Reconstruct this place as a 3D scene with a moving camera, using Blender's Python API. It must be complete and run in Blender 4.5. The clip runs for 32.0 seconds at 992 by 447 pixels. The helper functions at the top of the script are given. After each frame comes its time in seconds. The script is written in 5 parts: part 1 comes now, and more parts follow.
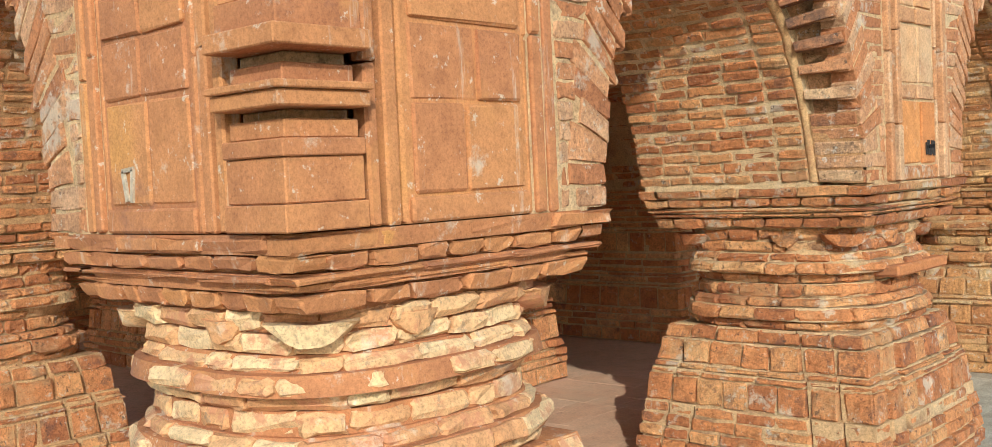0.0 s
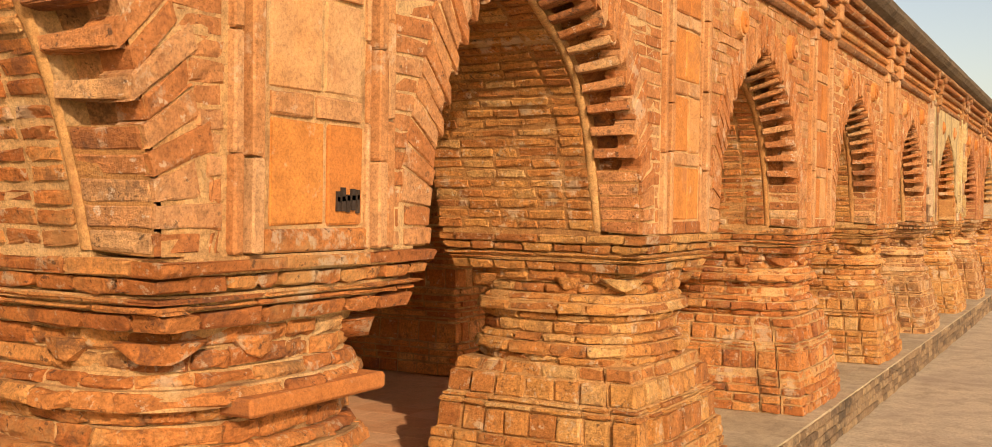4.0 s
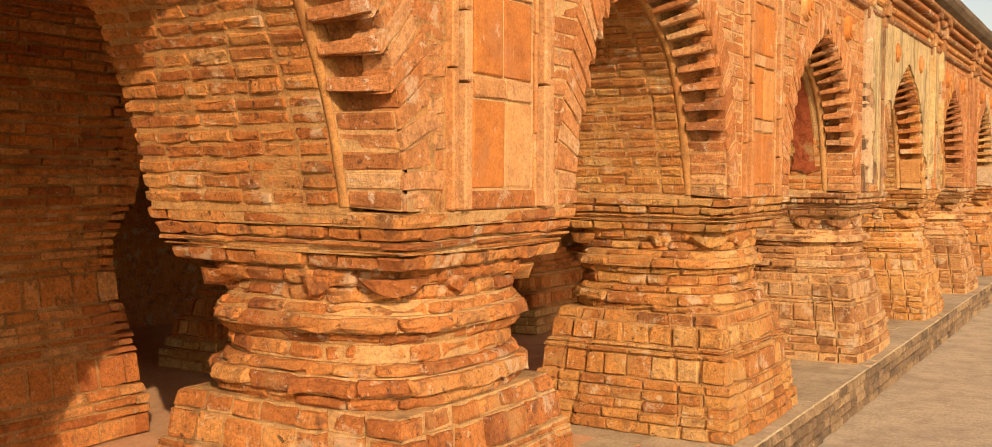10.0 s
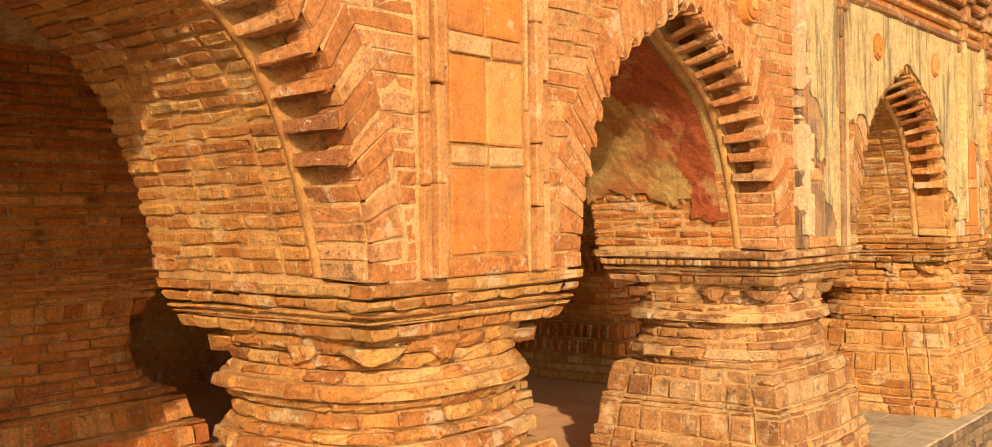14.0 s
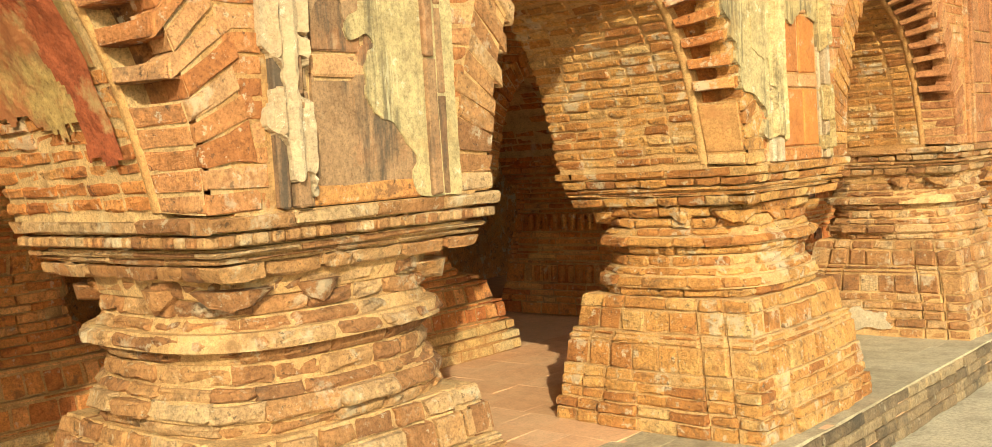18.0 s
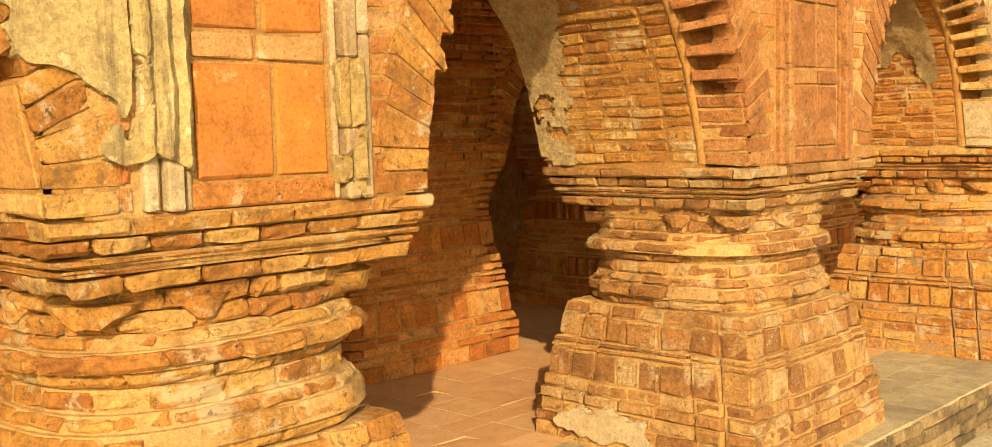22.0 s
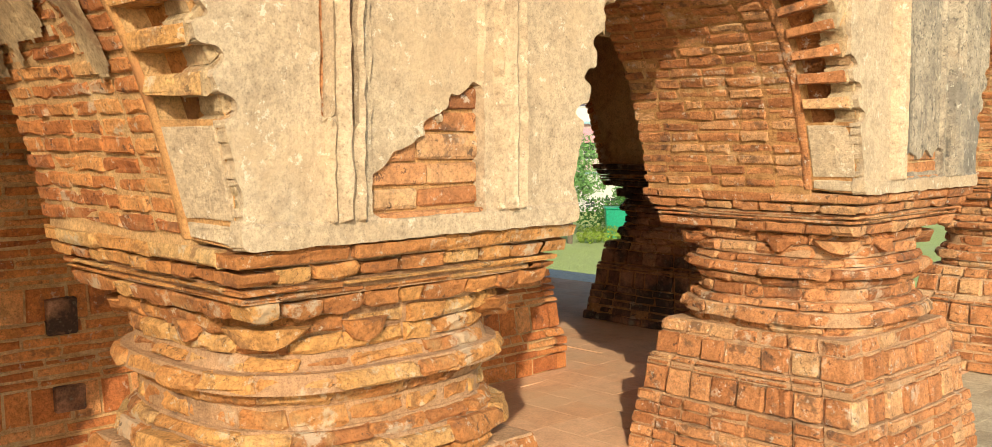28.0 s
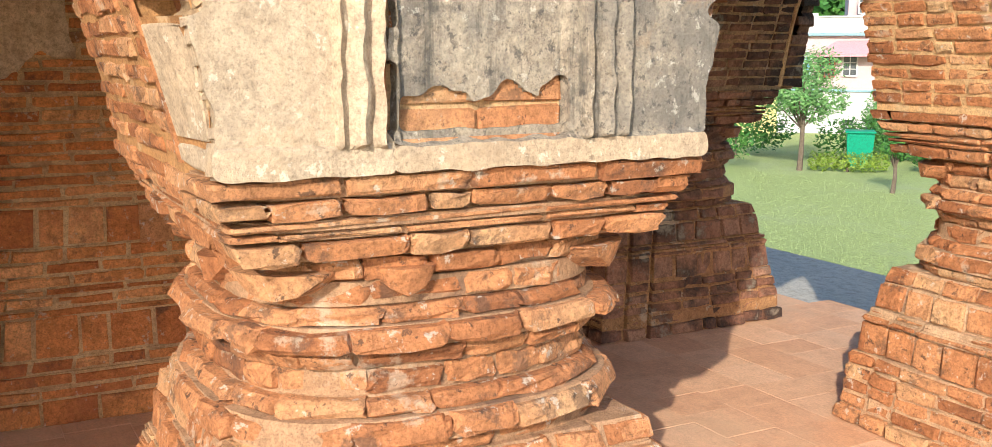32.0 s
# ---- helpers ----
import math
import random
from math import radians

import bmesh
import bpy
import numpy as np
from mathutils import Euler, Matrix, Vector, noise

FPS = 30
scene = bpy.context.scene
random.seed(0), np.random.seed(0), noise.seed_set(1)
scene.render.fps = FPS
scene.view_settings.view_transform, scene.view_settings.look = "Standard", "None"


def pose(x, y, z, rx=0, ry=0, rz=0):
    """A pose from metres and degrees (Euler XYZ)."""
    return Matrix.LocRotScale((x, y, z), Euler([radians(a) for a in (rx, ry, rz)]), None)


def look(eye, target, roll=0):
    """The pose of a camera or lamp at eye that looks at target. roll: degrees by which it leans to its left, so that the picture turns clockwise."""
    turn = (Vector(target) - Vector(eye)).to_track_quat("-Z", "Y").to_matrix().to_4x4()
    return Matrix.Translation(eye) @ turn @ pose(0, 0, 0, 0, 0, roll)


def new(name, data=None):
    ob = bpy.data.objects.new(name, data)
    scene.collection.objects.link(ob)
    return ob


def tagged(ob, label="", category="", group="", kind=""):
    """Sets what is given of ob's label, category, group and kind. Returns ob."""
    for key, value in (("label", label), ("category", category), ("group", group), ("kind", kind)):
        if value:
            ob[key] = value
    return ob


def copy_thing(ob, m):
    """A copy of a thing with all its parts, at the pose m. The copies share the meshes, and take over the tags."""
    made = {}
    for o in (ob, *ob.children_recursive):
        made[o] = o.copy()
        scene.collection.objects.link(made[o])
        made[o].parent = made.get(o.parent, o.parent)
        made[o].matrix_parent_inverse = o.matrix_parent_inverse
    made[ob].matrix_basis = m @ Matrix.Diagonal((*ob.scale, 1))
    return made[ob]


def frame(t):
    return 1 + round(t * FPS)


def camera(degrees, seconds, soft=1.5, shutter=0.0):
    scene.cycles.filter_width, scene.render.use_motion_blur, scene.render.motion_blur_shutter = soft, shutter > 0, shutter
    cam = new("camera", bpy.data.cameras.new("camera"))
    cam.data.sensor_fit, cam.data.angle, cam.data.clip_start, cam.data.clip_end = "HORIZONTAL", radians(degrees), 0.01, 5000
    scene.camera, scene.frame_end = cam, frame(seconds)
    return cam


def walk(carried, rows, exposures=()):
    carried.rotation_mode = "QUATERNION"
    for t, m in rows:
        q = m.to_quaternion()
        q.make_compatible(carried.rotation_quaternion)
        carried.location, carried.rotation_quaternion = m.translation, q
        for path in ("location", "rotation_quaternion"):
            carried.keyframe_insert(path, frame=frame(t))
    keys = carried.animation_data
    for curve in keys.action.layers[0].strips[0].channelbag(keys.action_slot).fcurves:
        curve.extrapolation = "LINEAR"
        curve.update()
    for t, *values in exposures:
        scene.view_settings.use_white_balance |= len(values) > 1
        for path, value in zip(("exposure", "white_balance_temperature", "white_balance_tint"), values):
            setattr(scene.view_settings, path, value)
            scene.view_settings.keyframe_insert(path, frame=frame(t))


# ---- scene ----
cam = camera(50.2, 32.0, soft=0.4)
PATH = [
    (0, (1.651, -1.58, 1.519), (0.294, -0.113, 1.43), -2.7),
    (0.5, (1.731, -1.336, 1.519), (0.411, 0.163, 1.415), -2.0),
    (1, (1.693, -1.046, 1.531), (0.423, 0.496, 1.427), -0.5),
    (1.5, (1.714, -0.813, 1.586), (0.552, 0.812, 1.488), 0.4),
    (2, (1.795, -0.506, 1.586), (0.689, 1.16, 1.535), 0.4),
    (2.5, (1.83, -0.257, 1.58), (0.755, 1.43, 1.554), 0.2),
    (3, (1.701, 0.095, 1.601), (0.651, 1.797, 1.578), 0.3),
    (3.5, (1.672, 0.4, 1.587), (0.665, 2.128, 1.559), 0.7),
    (5.5, (1.648, 1.823, 1.428), (0.655, 3.558, 1.381), 0.8),
    (6, (1.597, 2.23, 1.432), (0.584, 3.953, 1.379), 0.6),
    (6.5, (1.571, 2.579, 1.476), (0.555, 4.301, 1.422), 0.7),
    (7, (1.643, 2.949, 1.471), (0.627, 4.671, 1.416), 0.5),
    (7.5, (1.621, 3.311, 1.472), (0.608, 5.035, 1.416), 0.4),
    (8, (1.562, 3.656, 1.507), (0.554, 5.382, 1.45), 1.0),
    (8.5, (1.632, 3.996, 1.476), (0.627, 5.724, 1.415), 1.1),
    (9, (1.649, 4.348, 1.468), (0.624, 6.064, 1.407), 0.7),
    (9.5, (1.598, 4.745, 1.532), (0.56, 6.453, 1.45), 0.8),
    (10, (1.679, 5.139, 1.526), (0.64, 6.846, 1.437), 0.3),
    (10.5, (1.706, 5.504, 1.565), (0.643, 7.197, 1.493), -0.8),
    (11, (1.685, 5.865, 1.614), (0.608, 7.55, 1.578), -1.4),
    (11.5, (1.83, 6.193, 1.574), (0.757, 7.88, 1.553), -1.6),
    (12, (1.884, 6.591, 1.562), (0.792, 8.266, 1.543), -1.4),
    (12.5, (1.937, 6.937, 1.599), (0.806, 8.586, 1.58), -1.5),
    (13, (2.087, 7.268, 1.584), (0.914, 8.888, 1.569), -1.4),
    (13.5, (2.081, 7.659, 1.581), (0.843, 9.23, 1.571), -1.0),
    (14, (2.065, 8.029, 1.608), (0.804, 9.581, 1.593), -0.8),
    (14.5, (2.113, 8.397, 1.6), (0.869, 9.963, 1.583), -1.0),
    (16.5, (2.181, 10.024, 1.447), (0.863, 11.527, 1.384), -3.6),
    (17, (2.155, 10.394, 1.476), (0.829, 11.889, 1.38), -3.8),
    (17.5, (2.195, 10.785, 1.497), (0.873, 12.282, 1.386), -3.6),
    (18, (2.127, 11.235, 1.523), (0.803, 12.728, 1.399), -3.6),
    (18.5, (2.153, 11.62, 1.504), (0.847, 13.129, 1.369), -3.8),
    (19, (2.193, 12.011, 1.505), (0.904, 13.534, 1.366), -2.4),
    (19.5, (2.11, 12.472, 1.556), (0.822, 13.995, 1.412), -1.6),
    (20, (2.145, 12.863, 1.545), (0.86, 14.388, 1.393), -1.3),
    (20.5, (2.143, 13.269, 1.551), (0.826, 14.766, 1.398), -1.5),
    (21, (2.087, 13.649, 1.597), (0.75, 15.128, 1.441), -2.3),
    (21.5, (2.122, 13.995, 1.589), (0.769, 15.459, 1.427), -1.8),
    (22, (2.052, 14.369, 1.573), (0.663, 15.797, 1.405), -1.5),
    (22.5, (1.957, 14.721, 1.632), (0.569, 16.148, 1.435), -1.5),
    (23, (1.984, 15.068, 1.604), (0.611, 16.508, 1.4), -2.1),
    (23.5, (2.02, 15.421, 1.602), (0.647, 16.865, 1.433), -1.9),
    (24, (1.981, 15.823, 1.638), (0.633, 17.294, 1.502), -1.1),
    (24.5, (2.028, 16.202, 1.633), (0.719, 17.708, 1.501), -0.6),
    (25, (1.984, 16.613, 1.627), (0.705, 18.145, 1.49), 0.6),
    (25.5, (1.963, 17.026, 1.686), (0.693, 18.563, 1.529), 1.6),
    (27.5, (2.008, 18.888, 1.668), (0.604, 20.302, 1.502), 0.0),
    (28, (1.926, 19.322, 1.669), (0.484, 20.697, 1.496), -0.3),
    (28.5, (1.963, 19.691, 1.666), (0.509, 21.051, 1.473), -0.9),
    (29, (2.047, 20.106, 1.663), (0.565, 21.432, 1.456), -1.1),
    (29.5, (1.951, 20.539, 1.688), (0.351, 21.717, 1.461), -1.1),
    (30, (1.964, 20.955, 1.67), (0.334, 22.087, 1.422), -1.1),
    (30.5, (1.941, 21.38, 1.664), (0.28, 22.462, 1.399), -0.6),
    (31, (1.83, 21.803, 1.69), (0.157, 22.86, 1.405), -0.2),
    (31.5, (1.865, 22.2, 1.67), (0.169, 23.214, 1.357), -0.2),
    (32, (1.759, 22.63, 1.651), (0.015, 23.55, 1.317), 0.0),
]
EXPOSURE = [(0, 0.37, 4700, -8), (0.7, 0.3, 5100, -6), (1.1, 0.27, 5800, -4), (1.6, 0.2, 8000, 16), (9.0, 0.31, 9000, 20), (12.0, 0.2, 9200, 18), (13.5, 0.46, 9300, 15), (15.5, 0.71, 8200, 2), (17.0, 0.84, 7200, -12), (18.0, 0.78, 6900, -14), (18.9, 0.34, 10000, 11),
            (20.0, 0.53, 10300, 6), (21.5, 0.61, 10700, 0), (23.0, 0.65, 10400, -8), (24.8, 0.54, 12200, 10), (25.5, 0.53, 12200, 10), (27.3, 0.64, 8200, 1), (28.2, 0.65, 6100, -2), (29.2, 0.57, 4700, -5), (30.5, 0.9, 4800, -3), (32, 0.9, 5600, 4)]
walk(cam, [(t, look(eye, target, roll)) for t, eye, target, roll in PATH], EXPOSURE)


# ---- world and sun ----
SUN_TO = Vector((1.0, -0.9, 0.62)).normalized()
world = bpy.data.worlds.new("sky")
world.use_nodes = True
scene.world = world
sky = world.node_tree.nodes.new("ShaderNodeTexSky")
sky.sky_type, sky.sun_disc = "NISHITA", False
sky.sun_elevation = math.asin(SUN_TO.z)
sky.sun_rotation = math.atan2(SUN_TO.x, SUN_TO.y)
sky.dust_density = 2.0
world.node_tree.links.new(sky.outputs[0], world.node_tree.nodes["Background"].inputs[0])
world.node_tree.nodes["Background"].inputs[1].default_value = 0.15
lamp = bpy.data.lights.new("sun", "SUN")
lamp.energy, lamp.angle, lamp.color = 3.3, radians(0.6), (1.0, 0.86, 0.68)
new("sun", lamp).matrix_world = look(SUN_TO * 60, (0, 0, 0))

# ---- materials ----
def link(nt, a, b):
    nt.links.new(a, b)


def noise_node(nt, scale, detail=4.0, rough=0.6, vec=None):
    n = nt.nodes.new("ShaderNodeTexNoise")
    n.inputs["Scale"].default_value, n.inputs["Detail"].default_value, n.inputs["Roughness"].default_value = scale, detail, rough
    if vec is not None:
        link(nt, vec, n.inputs["Vector"])
    return n.outputs["Fac"]


def ramp(nt, fac, stops):
    r = nt.nodes.new("ShaderNodeValToRGB")
    while len(r.color_ramp.elements) < len(stops):
        r.color_ramp.elements.new(0.5)
    for e, (p, c) in zip(r.color_ramp.elements, stops):
        e.position, e.color = p, (*c, 1) if len(c) == 3 else c
    link(nt, fac, r.inputs["Fac"])
    return r.outputs["Color"]


def grey(p0, p1):
    return [(p0, (0, 0, 0)), (p1, (1, 1, 1))]


def mixc(nt, fac, a, b, kind="MIX"):
    m = nt.nodes.new("ShaderNodeMix")
    m.data_type, m.blend_type = "RGBA", kind
    for sock, v in ((m.inputs[0], fac), (m.inputs[6], a), (m.inputs[7], b)):
        if isinstance(v, (int, float)):
            sock.default_value = v
        elif isinstance(v, tuple):
            sock.default_value = (*v, 1)
        else:
            link(nt, v, sock)
    return m.outputs[2]


def math_node(nt, op, a, b):
    m = nt.nodes.new("ShaderNodeMath")
    m.operation = op
    for sock, v in zip(m.inputs, (a, b)):
        if isinstance(v, (int, float)):
            sock.default_value = v
        else:
            link(nt, v, sock)
    return m.outputs[0]


def surface(name, tones, wear=(), grain=60.0, bump=0.7, rough=0.92, size=1.0, dist=0.020, pits=0.42, streaks=(), mottle=0.68, vary=0.55):
    """A weathered mineral surface. tones: colour stops taken by a random number for each piece and a slow noise; wear: (scale, low, high, colour, amount)."""
    m = bpy.data.materials.new(name)
    m.use_nodes = True
    nt = m.node_tree
    pos = nt.nodes.new("ShaderNodeNewGeometry")
    info = nt.nodes.new("ShaderNodeObjectInfo")
    p = pos.outputs["Position"]
    each = math_node(nt, "FRACT", math_node(nt, "ADD", info.outputs["Random"], pos.outputs["Random Per Island"]), 0.0)
    slow = noise_node(nt, 2.3 * size, 3, 0.6, p)
    tone = math_node(nt, "ADD", math_node(nt, "MULTIPLY", each, vary), math_node(nt, "MULTIPLY", slow, 1.04 - vary))
    col = ramp(nt, tone, tones)
    fine = noise_node(nt, grain, 6, 0.75, p)
    col = mixc(nt, min(1.0, 0.9 * mottle), col, ramp(nt, fine, [(0.30, (0.32, 0.29, 0.27)), (0.52, (1, 1, 1)), (0.72, (1.4, 1.38, 1.3))]), "MULTIPLY")
    blot = noise_node(nt, 14 * size, 4, 0.7, p)
    col = mixc(nt, 0.75 * mottle, col, ramp(nt, blot, [(0.32, (0.5, 0.46, 0.43)), (0.52, (1, 1, 1)), (0.7, (1.25, 1.23, 1.15))]), "MULTIPLY")
    pit = noise_node(nt, grain * 2.6, 3, 0.6, p)
    col = mixc(nt, pits, col, ramp(nt, pit, [(0.30, (0.25, 0.22, 0.2)), (0.45, (1, 1, 1)), (0.66, (1.25, 1.25, 1.2))]), "MULTIPLY")
    for scale, lo, hi, colour, amount in wear:
        mask = ramp(nt, noise_node(nt, scale, 7, 0.72, p), grey(lo, hi))
        col = mixc(nt, math_node(nt, "MULTIPLY", mask, amount), col, colour)
    for across, down, lo, hi, colour, amount in streaks:   # rain streaks, drawn out down the wall
        long = nt.nodes.new("ShaderNodeVectorMath")
        long.operation = "MULTIPLY"
        link(nt, p, long.inputs[0])
        long.inputs[1].default_value = (across, across, down)
        mask = ramp(nt, noise_node(nt, 1.0, 6, 0.7, long.outputs[0]), grey(lo, hi))
        col = mixc(nt, math_node(nt, "MULTIPLY", mask, amount), col, colour)
    bsdf = nt.nodes["Principled BSDF"]
    link(nt, col, bsdf.inputs["Base Color"])
    bsdf.inputs["Roughness"].default_value = rough
    bsdf.inputs["Specular IOR Level"].default_value = 0.25
    b = nt.nodes.new("ShaderNodeBump")
    b.inputs["Strength"].default_value, b.inputs["Distance"].default_value = bump, dist
    height = math_node(nt, "ADD", math_node(nt, "MULTIPLY", fine, 0.8), math_node(nt, "MULTIPLY", noise_node(nt, 30, 8, 0.72, p), 1.2))
    link(nt, height, b.inputs["Height"])
    link(nt, b.outputs[0], bsdf.inputs["Normal"])
    return m


LIME = (0.62, 0.5, 0.36)
SOOT = (0.035, 0.028, 0.024)
BRICK = surface("old_brick", [(0.10, (0.262, 0.094, 0.043)), (0.28, (0.438, 0.152, 0.052)), (0.46, (0.547, 0.204, 0.067)), (0.66, (0.613, 0.252, 0.087)), (0.80, (0.668, 0.325, 0.122)), (0.92, (0.656, 0.440, 0.234))],
                wear=[(9.5, 0.56, 0.62, (0.15, 0.07, 0.045), 0.6), (3.1, 0.54, 0.64, (0.52, 0.31, 0.14), 0.5), (6.0, 0.57, 0.62, LIME, 0.6), (2.4, 0.62, 0.70, SOOT, 0.5), (23.0, 0.60, 0.635, LIME, 0.6), (31.0, 0.60, 0.635, (0.05, 0.035, 0.03), 0.7)])
FRONT = surface("sunworn_brick", [(0.12, (0.324, 0.114, 0.043)), (0.35, (0.450, 0.171, 0.063)), (0.6, (0.512, 0.227, 0.095)), (0.85, (0.558, 0.316, 0.166))],
                wear=[(9.5, 0.57, 0.63, (0.30, 0.11, 0.045), 0.6), (6.0, 0.57, 0.63, LIME, 0.5), (2.4, 0.63, 0.72, SOOT, 0.4), (23.0, 0.60, 0.635, LIME, 0.6), (31.0, 0.61, 0.64, (0.07, 0.045, 0.03), 0.6)], dist=0.010)
GALLERY = surface("gallery_brick", [(0.10, (0.336, 0.102, 0.039)), (0.35, (0.538, 0.178, 0.059)), (0.6, (0.672, 0.260, 0.086)), (0.85, (0.739, 0.377, 0.162))],
                  wear=[(8.0, 0.57, 0.63, (0.18, 0.085, 0.05), 0.6), (3.4, 0.55, 0.65, (0.44, 0.13, 0.055), 0.5), (2.0, 0.60, 0.70, SOOT, 0.45), (23.0, 0.60, 0.635, LIME, 0.5)])
LIMED = surface("lime_washed_brick", [(0.15, (0.480, 0.198, 0.075)), (0.45, (0.630, 0.327, 0.136)), (0.8, (0.730, 0.485, 0.246))],
                wear=[(7.0, 0.53, 0.60, (0.46, 0.18, 0.085), 0.75), (5.0, 0.58, 0.65, (0.72, 0.55, 0.38), 0.5), (23.0, 0.60, 0.635, (0.3, 0.2, 0.12), 0.6)], bump=0.4, dist=0.010, mottle=0.5)
KERB = surface("weathered_kerb_brick", [(0.15, (0.13, 0.09, 0.06)), (0.45, (0.27, 0.18, 0.11)), (0.8, (0.42, 0.29, 0.17))], wear=[(3.0, 0.50, 0.62, (0.06, 0.05, 0.04), 0.7), (23.0, 0.60, 0.64, (0.5, 0.4, 0.28), 0.5)])
SALTED = surface("lime_crusted_brick", [(0.15, (0.50, 0.26, 0.095)), (0.5, (0.64, 0.39, 0.165)), (0.85, (0.71, 0.51, 0.28))],
                 wear=[(5.0, 0.55, 0.63, (0.46, 0.20, 0.08), 0.6), (23.0, 0.60, 0.64, (0.3, 0.15, 0.07), 0.6)])
BRICK_OCHRE = surface("ochre_brick", [(0.10, (0.268, 0.105, 0.042)), (0.28, (0.421, 0.167, 0.056)), (0.48, (0.549, 0.256, 0.085)), (0.70, (0.613, 0.321, 0.115)), (0.88, (0.652, 0.423, 0.207))],
                      wear=[(9.0, 0.56, 0.62, (0.17, 0.09, 0.05), 0.55), (3.4, 0.55, 0.65, (0.50, 0.19, 0.065), 0.5), (6.0, 0.57, 0.62, LIME, 0.65), (1.7, 0.61, 0.70, SOOT, 0.5), (23.0, 0.60, 0.635, LIME, 0.65), (31.0, 0.60, 0.635, (0.05, 0.04, 0.03), 0.65)])
BRICK_WARM = surface("ochre_red_brick", [(0.10, (0.27, 0.105, 0.045)), (0.28, (0.44, 0.170, 0.058)), (0.48, (0.55, 0.235, 0.078)), (0.68, (0.61, 0.305, 0.105)), (0.88, (0.65, 0.43, 0.21))],
                     wear=[(9.0, 0.57, 0.63, (0.17, 0.08, 0.045), 0.55), (3.1, 0.54, 0.64, (0.54, 0.34, 0.15), 0.5), (6.0, 0.57, 0.62, LIME, 0.6), (2.0, 0.63, 0.71, SOOT, 0.45), (23.0, 0.60, 0.635, LIME, 0.65), (31.0, 0.60, 0.635, (0.05, 0.04, 0.03), 0.65)])
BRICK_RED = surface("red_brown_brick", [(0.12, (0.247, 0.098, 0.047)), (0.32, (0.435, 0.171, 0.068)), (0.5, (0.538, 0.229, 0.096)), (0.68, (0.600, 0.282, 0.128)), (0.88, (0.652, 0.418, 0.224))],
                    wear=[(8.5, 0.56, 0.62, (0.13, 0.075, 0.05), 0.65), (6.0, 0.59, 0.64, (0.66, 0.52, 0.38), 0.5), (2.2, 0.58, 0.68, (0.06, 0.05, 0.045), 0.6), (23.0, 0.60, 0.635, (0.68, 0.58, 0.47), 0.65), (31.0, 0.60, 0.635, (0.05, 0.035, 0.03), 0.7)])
BRICK_DARK = surface("soot_and_shade_brick", [(0.15, (0.242, 0.111, 0.054)), (0.38, (0.400, 0.182, 0.078)), (0.6, (0.502, 0.258, 0.113)), (0.85, (0.577, 0.383, 0.217))],
                     wear=[(2.2, 0.57, 0.68, SOOT, 0.5), (9.0, 0.57, 0.64, (0.14, 0.08, 0.05), 0.55), (6.0, 0.56, 0.63, LIME, 0.55), (23.0, 0.60, 0.635, LIME, 0.55), (31.0, 0.60, 0.635, (0.05, 0.04, 0.03), 0.6)])
BRICK_ROSE = surface("rose_brick", [(0.0, (0.288, 0.109, 0.051)), (0.4, (0.432, 0.175, 0.078)), (0.8, (0.522, 0.244, 0.110)), (1.0, (0.558, 0.332, 0.178))],
                     wear=[(6.0, 0.60, 0.66, LIME, 0.45), (9.0, 0.57, 0.63, (0.2, 0.09, 0.05), 0.5), (2.0, 0.62, 0.72, SOOT, 0.5), (31.0, 0.60, 0.635, (0.06, 0.04, 0.03), 0.6)])
BRICK_BLACK = surface("burnt_brick", [(0.1, (0.20, 0.09, 0.06)), (0.5, (0.37, 0.17, 0.10)), (0.9, (0.50, 0.27, 0.17))], wear=[(1.5, 0.44, 0.54, (0.026, 0.021, 0.020), 0.88), (6.0, 0.58, 0.66, LIME, 0.4), (23.0, 0.60, 0.64, (0.3, 0.2, 0.14), 0.5)])
MORTAR = surface("lime_mortar", [(0.25, (0.46, 0.23, 0.09)), (0.5, (0.57, 0.315, 0.135)), (0.75, (0.67, 0.43, 0.22))], wear=[(2.6, 0.54, 0.66, (0.22, 0.105, 0.05), 0.75), (6.0, 0.56, 0.66, (0.72, 0.54, 0.32), 0.55)], grain=90, bump=0.7, mottle=0.6)
ROSE_MORTAR = surface("rose_mortar", [(0.25, (0.43, 0.235, 0.125)), (0.5, (0.55, 0.33, 0.19)), (0.75, (0.64, 0.45, 0.29))], wear=[(2.6, 0.55, 0.66, (0.16, 0.09, 0.06), 0.75), (6.0, 0.58, 0.66, (0.66, 0.52, 0.38), 0.5)], grain=90, bump=0.7, mottle=0.6)
FILLET = surface("lime_fillet", [(0.3, (0.46, 0.23, 0.09)), (0.6, (0.56, 0.32, 0.14)), (0.9, (0.64, 0.43, 0.23))], wear=[(5.0, 0.52, 0.62, (0.4, 0.17, 0.07), 0.7)], grain=90, bump=0.4, dist=0.005)
TERRA = surface("terracotta_slab", [(0.1, (0.342, 0.123, 0.048)), (0.42, (0.494, 0.180, 0.052)), (0.66, (0.570, 0.233, 0.067)), (0.86, (0.532, 0.314, 0.162))],
                wear=[(4.0, 0.54, 0.66, (0.36, 0.16, 0.08), 0.6), (12.0, 0.60, 0.68, LIME, 0.45), (7.0, 0.66, 0.74, LIME, 0.5), (2.6, 0.62, 0.74, (0.12, 0.06, 0.04), 0.5)], grain=110, bump=0.5, dist=0.004, mottle=0.6, pits=0.3, vary=0.6)
